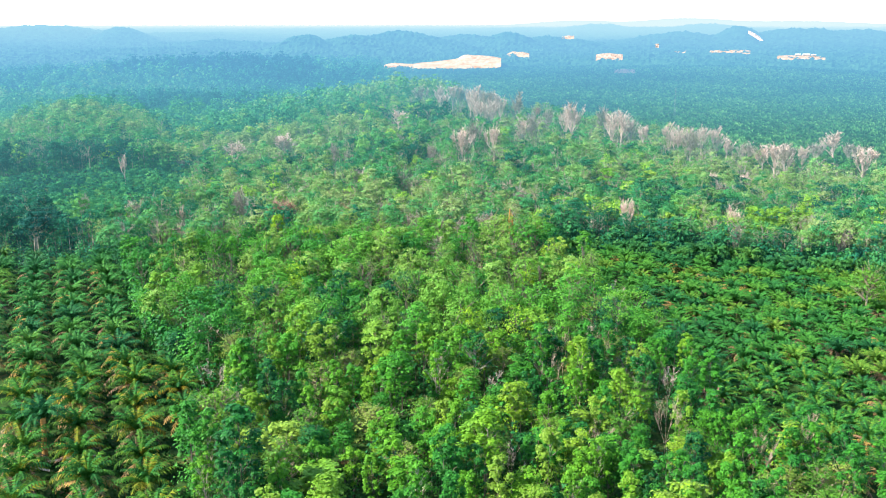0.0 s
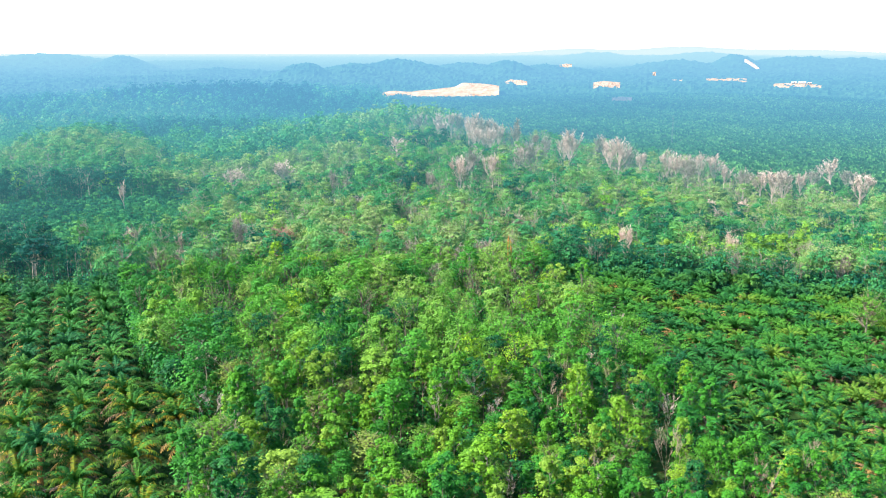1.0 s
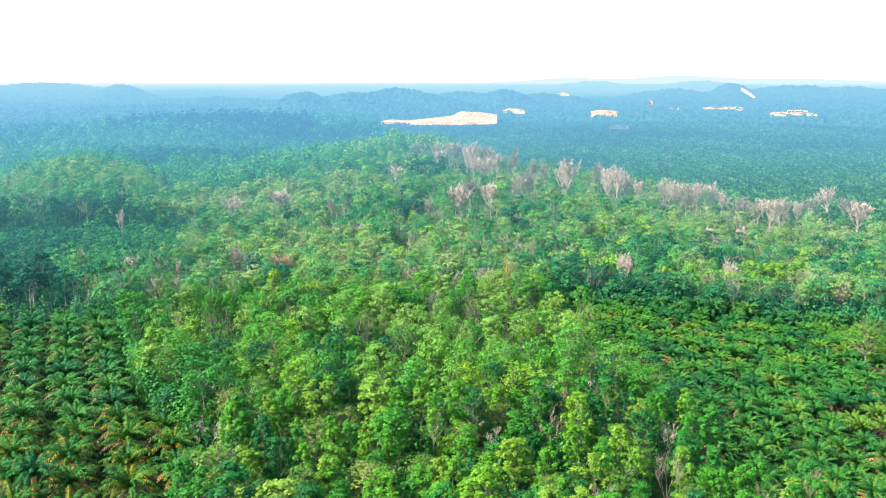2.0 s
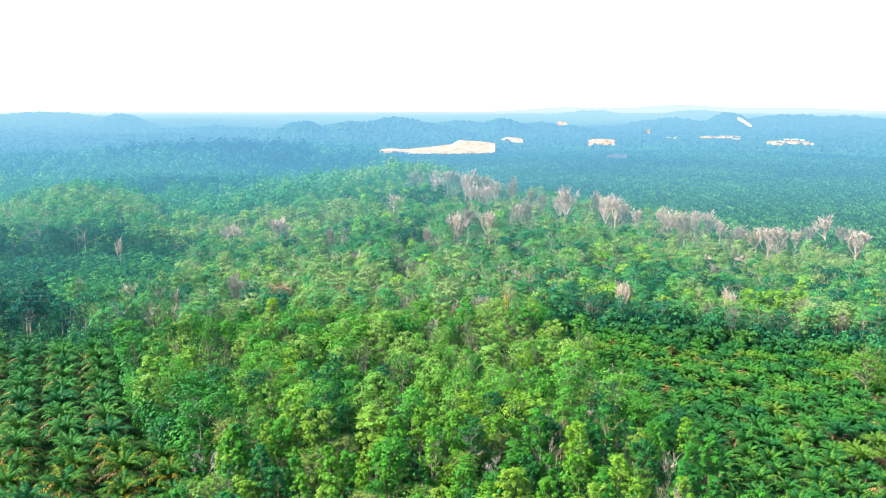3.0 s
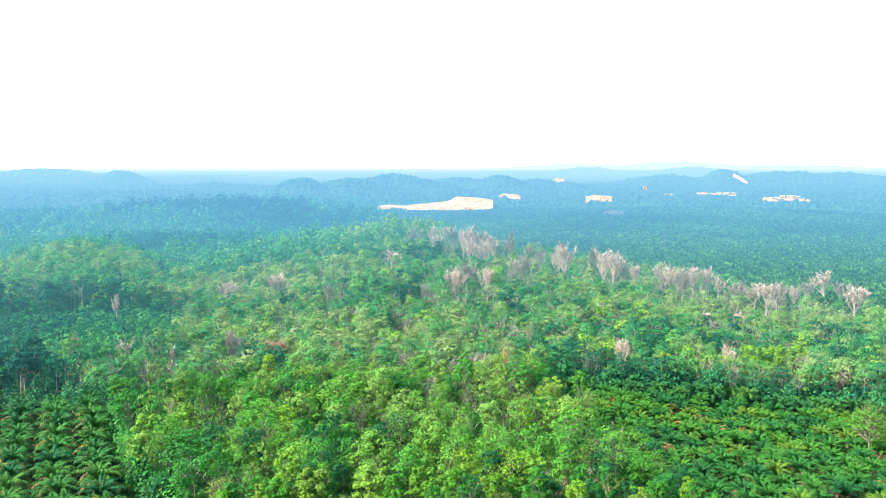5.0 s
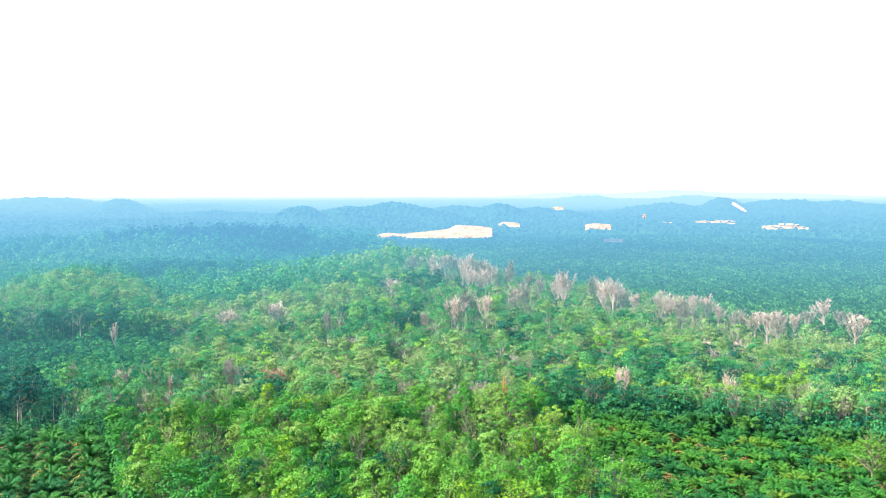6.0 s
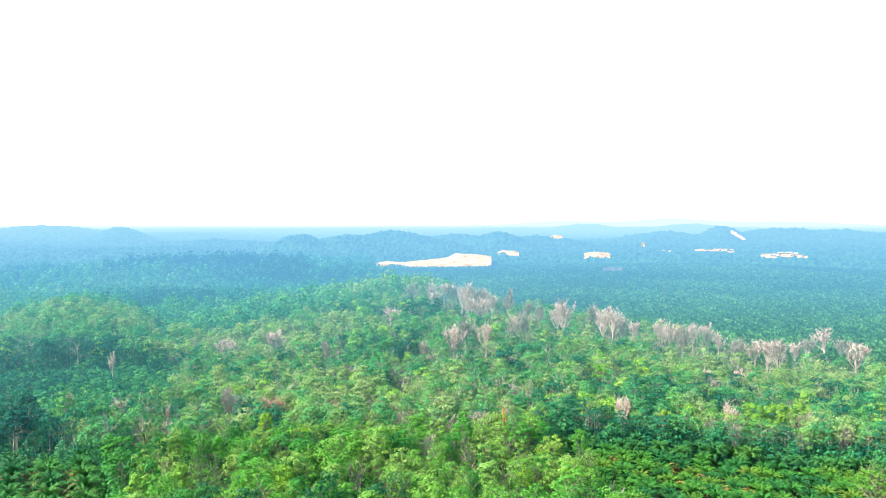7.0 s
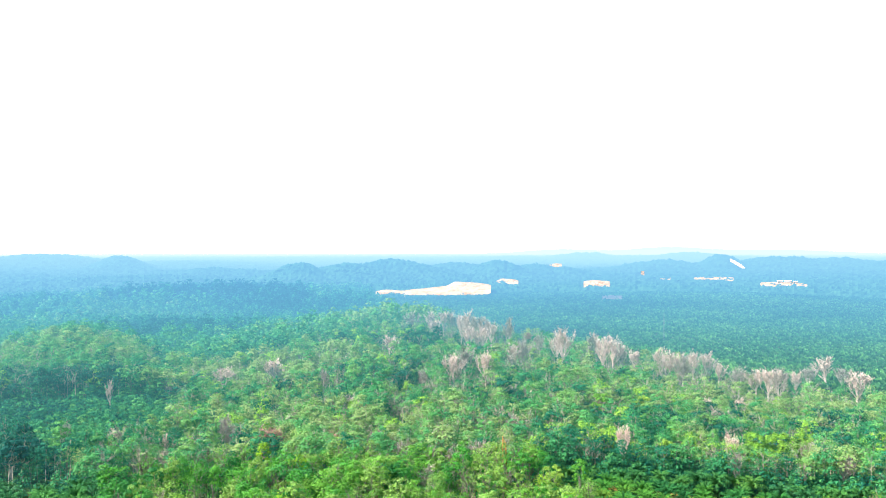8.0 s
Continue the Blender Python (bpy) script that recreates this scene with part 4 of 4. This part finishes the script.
for i, (az, dep, hgt, w) in enumerate(LIME + OLIVE):
    x, y, z = at_bearing(az, dep, hgt * 0.75)
    k = (0, 4, 7, 11, 4)[i % 5]
    lime = i < len(LIME)
    base = new("yellow_green_tree" if lime else "olive_green_tree")
    part("trunk", TREES[k][1] if lime else FINE[i % 3][1], base)
    if lime:
        me = TREES[k][0].copy()
        me.materials[0] = MAT_LIME
        part("crown", me, base)
        tagged(base, "broadleaf tree with a bright yellow-green crown", "tree", "yellow-green trees")
    else:
        part("crown", FINE[i % 3][0], base)
        tagged(base, "wide fine-leaved olive-green tree with pale branches showing", "tree", "olive-green trees")
    q = hgt / (TREES[k][2] if lime else 13.0)
    base.matrix_basis = pose(x, y, z, 0, 0, 37 * i) @ Matrix.Diagonal((w * 0.85, w * 0.85, q, 1))


def bare_tree_mesh(seed, mat, height=18.0, limbs_n=13, twigs=11, thick=1.0):
    """A leafless tree: short trunk, a vase of ascending limbs, and dense upright twigs."""
    g = np.random.default_rng(seed)
    fork = height * g.uniform(0.25, 0.4)
    stem = tube([(0, 0, -1), (0.1, 0.1, fork * 0.5), (0, 0, fork)], (0.27 * thick, 0.22 * thick, 0.18 * thick), 6)
    parts, sprays = [], []
    for i in range(limbs_n):
        a = i * math.tau / limbs_n + g.uniform(-0.4, 0.4)
        reach = g.uniform(0.4, 3.3)
        top = np.array([math.cos(a) * reach, math.sin(a) * reach, height * g.uniform(0.72, 0.9) * (1 - 0.16 * (reach / 3.3) ** 2)])
        low = np.array([0, 0, fork * g.uniform(0.7, 1.0)])
        bend = low + (top - low) * [0.7, 0.7, 0.45] + g.normal(size=3) * 0.35
        parts.append(tube([low, bend, top], (0.085 * thick, 0.06 * thick, 0.025), 3))
        for j in range(twigs):
            q = g.uniform(0.3, 1.0) ** 0.7
            st = low + (bend - low) * q * 2 if q < 0.5 else bend + (top - bend) * (q * 2 - 1)
            b = a + g.uniform(-2.2, 2.2)
            ln = g.uniform(1.0, 2.4)
            en = st + np.array([math.cos(b) * ln * 0.5, math.sin(b) * ln * 0.5, ln * g.uniform(0.6, 1.0)])
            parts.append(tube([st, en], (0.030 * thick, 0.012), 3))
            for _ in range(16):
                c = b + g.uniform(-1.8, 1.8)
                m = st + (en - st) * g.uniform(0.2, 1.0)
                l2 = ln * g.uniform(0.4, 0.95)
                tip = m + np.array([math.cos(c) * l2 * 0.55, math.sin(c) * l2 * 0.55, l2 * 0.9])
                w = np.array([-math.sin(c), math.cos(c), 0]) * 0.030
                sprays.append(np.stack([m - w, m + w, tip]))
    tv = np.concatenate(sprays)
    parts.append((tv, np.arange(len(tv)).reshape(-1, 3)))
    return mesh_of("trunk", *stem, mat), mesh_of("crown", *join(parts), mat)


def bare_tree(name, meshes, label, group, m):
    base = tagged(new(name), label, "tree", group)
    part("trunk", meshes[0], base)
    part("crown", meshes[1], base)
    base.matrix_basis = m


SPARSE = [[bare_tree_mesh(450 + s, m, 18.0, 5, 7, 0.5) for s in range(3)] for m in (MAT_TWIG, MAT_PALE, MAT_BROWN)]
BARE = [[bare_tree_mesh(400 + s, m, 18.0, 14, 12, 1.1) for s in range(4)] for m in (MAT_PALE, MAT_PINK, MAT_BROWN)]
for i, (az, dep, hgt, w) in enumerate(CREST_TREES):
    x, y, z = at_bearing(az, dep, hgt * 0.82)
    bare_tree("dead_tree", BARE[1 if i % 3 else 0][i % 4], "leafless dead tree with pale pinkish twigs on the crest", "bare trees on the crest",
              pose(x, y, z, 0, 0, 73 * i) @ Matrix.Diagonal((w * 1.5, w * 1.5, hgt * 1.15 / 18, 1)))
for i, (az, dep, hgt, w, c) in enumerate(WOOD_BARE):
    x, y, z = at_bearing(az, dep, hgt * 0.65)
    words = ("leafless tree with pale grey branches among green trees", "leafless tree with pinkish dry twigs", "withered tree with reddish brown twigs")[c]
    bare_tree("bare_tree", SPARSE[c][i % 3] if dep > 14 else BARE[c][(i + 2) % 4], words, "bare trees in the wood", pose(x, y, z, 0, 0, 51 * i) @ Matrix.Diagonal((w * hgt / 16, w * hgt / 16, hgt / 18, 1)))
g = np.random.default_rng(90)
for k in np.concatenate([g.choice(np.arange(20, 400), 12, replace=False), g.choice(np.arange(400, len(tx)), 80, replace=False)]):
    q = g.uniform(0.55, 0.95)
    bare_tree("bare_tree", SPARSE[0][int(g.integers(0, 3))] if r[k] < 230 else BARE[int(g.integers(0, 2))][int(g.integers(0, 4))], "thin leafless tree standing among green trees", "bare trees in the wood",
              pose(tx[k] + 2.0, ty[k] - 1.0, tz[k], 0, 0, g.uniform(0, 360)) @ Matrix.Diagonal((q * 0.62, q * 0.62, q * 0.85, 1)))


# broken orange trunks in the wood
for i, (az, dep, hgt) in enumerate(((3.8, 13.1, 8), (4.3, 12.9, 11), (4.5, 13.0, 10))):
    x, y, z = at_bearing(az, dep, hgt * 0.8)
    v, f = tube([(0, 0, -1), (0.1, 0, 5), (0.2, 0.1, 12), (0.5, 0.2, 13)], (0.4, 0.34, 0.22, 0.05), 7)
    v2, f2 = tube([(0.1, 0, 7), (1.0, 0.4, 9), (1.3, 0.5, 11)], (0.14, 0.1, 0.04), 4)
    ob = tagged(new("broken_tree", mesh_of("broken_tree", *join([(v, f), (v2, f2)]), MAT_ORANGE)), "standing broken tree of bare orange-brown wood", "tree")
    ob.matrix_basis = pose(x, y, z, 0, 0, 80 * i) @ Matrix.Diagonal((1, 1, hgt * 1.4 / 13, 1))

# ---------------------------------------------------------------- cleared earth far off


def earth_bank(line, dist, seed, mat=MAT_EARTH):
    """A bare cut slope facing the valley: line gives bearing, upper and lower dip along it."""
    if dist is None:
        b, dip = math.radians(sum(q[0] for q in line) / len(line)), math.tan(math.radians(max(q[2] for q in line)))
        rr = np.arange(1500.0, 4000.0, 5.0)
        dist = rr[int(np.argmax(EYE - rr * dip <= land(rr * math.sin(b), rr * math.cos(b)) + 9))]
    g = np.random.default_rng(seed)
    n = 41
    az = np.linspace(line[0][0], line[-1][0], n)
    up = np.interp(az, [q[0] for q in line], [q[1] for q in line]) + 0.03 * lattice(az * 6, az, seed)
    low = np.interp(az, [q[0] for q in line], [q[2] for q in line]) + 0.03 * lattice(az * 7, az, seed + 1)
    a = np.radians(az)
    rows = []
    for j in range(9):
        w = j / 8
        rr = dist * (1 + 0.05 * w)
        z = EYE - rr * np.tan(np.radians(low + (up - low) * w)) + g.normal(size=n) * 0.35 * (0 < j < 8)
        rows.append(np.stack([rr * np.sin(a), rr * np.cos(a), z], 1))
    foot = rows[0] * [0.995, 0.995, 1] - [0, 0, 6]
    back = rows[-1] * [1.02, 1.02, 1] - [0, 0, 25]
    v = np.concatenate([foot, *rows, back])
    i = np.arange(10 * n).reshape(10, n)[:, :-1].ravel()
    f = np.stack([i, i + 1, i + n + 1, i + n], 1)
    ob = new("earth_clearing", mesh_of("earth_clearing", v, f, mat))
    return tagged(ob, "bare pale pinkish earth cleared on a hillside", "clearing", kind="structure"), dist


BANKS = (
    (1540, (-3.90, 2.62, 2.68), (-3.4, 2.46, 2.72), (-3.0, 2.42, 2.80), (-2.6, 2.44, 2.90), (-2.2, 2.45, 2.84), (-1.78, 2.47, 2.72), (-1.1, 2.40, 2.69), (-0.54, 2.33, 2.68), (0.2, 2.26, 2.66),
     (0.88, 2.18, 2.62), (1.2, 1.98, 2.62), (1.41, 1.90, 2.62), (2.29, 1.97, 2.58), (3.2, 2.05, 2.48), (3.57, 2.12, 2.42)),
    (None, (3.75, 1.95, 2.05), (4.3, 1.72, 2.05), (4.9, 1.75, 1.95), (5.3, 1.85, 1.92)),
    (None, (9.35, 1.87, 2.22), (10.2, 1.80, 2.25), (10.95, 1.88, 2.2)),
    (None, (16.0, 1.60, 1.67), (17.0, 1.57, 1.74), (18.3, 1.60, 1.76)),
    (None, (19.8, 1.86, 1.95), (21.0, 1.84, 2.08), (21.8, 1.86, 2.07), (22.4, 1.92, 2.03)),
    (None, (7.2, 0.84, 0.92), (7.6, 0.76, 0.92), (8.0, 0.78, 0.86)),
    (None, (14.0, 1.62, 1.72), (14.7, 1.62, 1.70)),
    (None, (12.85, 1.25, 1.45), (13.05, 1.22, 1.45)),
    (None, (18.1, 0.45, 0.50), (18.4, 0.58, 0.66), (18.7, 0.74, 0.85), (18.95, 0.92, 1.0)),
    (1380, (10.5, 2.78, 2.86), (11.0, 2.72, 2.94), (11.7, 2.76, 2.90)),
)
g = np.random.default_rng(66)
edge_trees = []
for i, (dist, *line) in enumerate(BANKS):
    ob, dist = earth_bank(line, dist, 600 + i, MAT_TRACK_LIT if i == 8 else MAT_WEEDY if i == 9 else MAT_EARTH)
    if i == 4:
        yard, yard_r = line, dist * 1.045
    span = line[-1][0] - line[0][0]
    for _ in range(int(5 + span * dist / 300)):
        b, rr = math.radians(g.uniform(line[0][0] - 0.15, line[-1][0] + 0.15)), dist * g.uniform(0.965, 0.99)
        edge_trees.append((rr * math.sin(b), rr * math.cos(b)))
ex, ey = np.array(edge_trees).T
n = len(ex)
q = g.uniform(0.2, 0.6, n)
ob = joined_plants("backdrop_woods", tpl, g.integers(0, 4, n), np.column_stack([ex, ey, land(ex, ey)]), g.uniform(0, 6.3, n),
                   np.column_stack([q, q]), g.uniform(0.0, 0.3, n), MAT_HAZED)
tagged(ob, "dark trees left standing along the cleared earth", "trees", kind="stuff")

# ---------------------------------------------------------------- small things
mast_x, mast_y, mast_z = at_bearing(14.2, 4.75, 13)
mast = new("radio_mast")
legs = []
for k in range(3):
    a = k * math.tau / 3
    legs.append([(math.cos(a) * 0.9, math.sin(a) * 0.9, -1), (math.cos(a) * 0.35, math.sin(a) * 0.35, 27)])
for p, q in legs:
    part("leg", mesh_of("leg", *tube([p, q], (0.07, 0.05), 4), MAT_GALV), mast)
for k in range(9):
    w = k / 9
    ring = [np.array(p) + (np.array(q) - np.array(p)) * w for p, q in legs]
    ring2 = [np.array(p) + (np.array(q) - np.array(p)) * (w + 1 / 9) for p, q in legs]
    part("brace", mesh_of("brace", *join([tube([ring[i], ring2[(i + 1) % 3]], (0.03, 0.03), 3) for i in range(3)]), MAT_GALV), mast)
tagged(mast, "slender grey steel lattice mast among far palms", "mast")
mast.matrix_basis = pose(mast_x, mast_y, mast_z)

bx, by, bz = at_bearing(-25.6, 22.4, 6.5)
tall = new("oil_palm")
part("trunk", mesh_of("trunk", *tube([(0, 0, -1), (0.1, 0, 2), (0.25, 0.1, 4.5), (0.3, 0.1, 6.6)], (0.5, 0.42, 0.36, 0.45), 9), MAT_ORANGE), tall, "bare yellow-brown trunk")
top = part("crown", PALM_MESHES[2][0], tall)
top.location = (0.3, 0.1, 6.3)
tagged(tall, "taller oil palm with a bare yellow-brown trunk", "palm", "oil palms in rows")
tall.matrix_basis = pose(bx, by, bz)
for i, (dx, dy, turn, ln) in enumerate(((1.5, -2.5, 20, 7), (-2.0, -4.0, -15, 6))):
    v, f = tube([(0, 0, 0.2), (ln * 0.5, 0.2, 0.35), (ln, 0, 0.25)], (0.26, 0.22, 0.14), 7)
    log = tagged(new("fallen_log", mesh_of("fallen_log", v, f, MAT_PALE)), "pale fallen trunk lying between the palms", "log")
    log.matrix_basis = pose(bx + dx, by + dy, float(land(bx + dx, by + dy)), 0, 0, turn)


def site_shed(az, size):
    """A low shed with a pitched metal roof on the upper edge of the cleared yard."""
    a = math.radians(az)
    z = EYE - yard_r * math.tan(math.radians(np.interp(az, [q[0] for q in yard], [q[1] for q in yard]) + 0.012)) - 0.4
    shed = tagged(new("site_shed"), "low site shed with a pale metal roof", "shed", "sheds at the clearing")
    L, W, H = size
    bm = bmesh.new()
    bmesh.ops.create_cube(bm, size=1, matrix=Matrix.Translation((0, 0, H / 2)) @ Matrix.Diagonal((L, W, H, 1)))
    me = bpy.data.meshes.new("wall")
    bm.to_mesh(me)
    bm.free()
    me.materials.append(MAT_SHED_WALL)
    part("wall", me, shed)
    for sg in (1, -1):
        p = [(x, y, zz) for x in (-L / 2 - 0.5, L / 2 + 0.5) for y, zz in ((0, H + W * 0.22), (sg * (W / 2 + 0.6), H - 0.1))]
        v = np.array(p + [(x, y, zz + 0.15) for x, y, zz in p])
        f = np.array([(0, 1, 3, 2), (4, 6, 7, 5), (0, 4, 5, 1), (2, 3, 7, 6), (0, 2, 6, 4), (1, 5, 7, 3)])
        part("roof_slope", mesh_of("roof_slope", v, f, MAT_SHED_ROOF), shed)
    shed.matrix_basis = pose(yard_r * math.sin(a), yard_r * math.cos(a), z, 0, 0, -az + 8)


MAT_SHED_WALL = rough_mat("shed_wall", (0.20, 0.20, 0.20), (0.34, 0.33, 0.31), 0.4)
MAT_SHED_ROOF = rough_mat("shed_roof", (0.42, 0.44, 0.46), (0.58, 0.60, 0.62), 0.2, rough=0.5)
for az, size in ((20.9, (9, 6, 2.8)), (21.35, (13, 6, 3.2)), (21.75, (7, 5, 2.6))):
    site_shed(az, size)
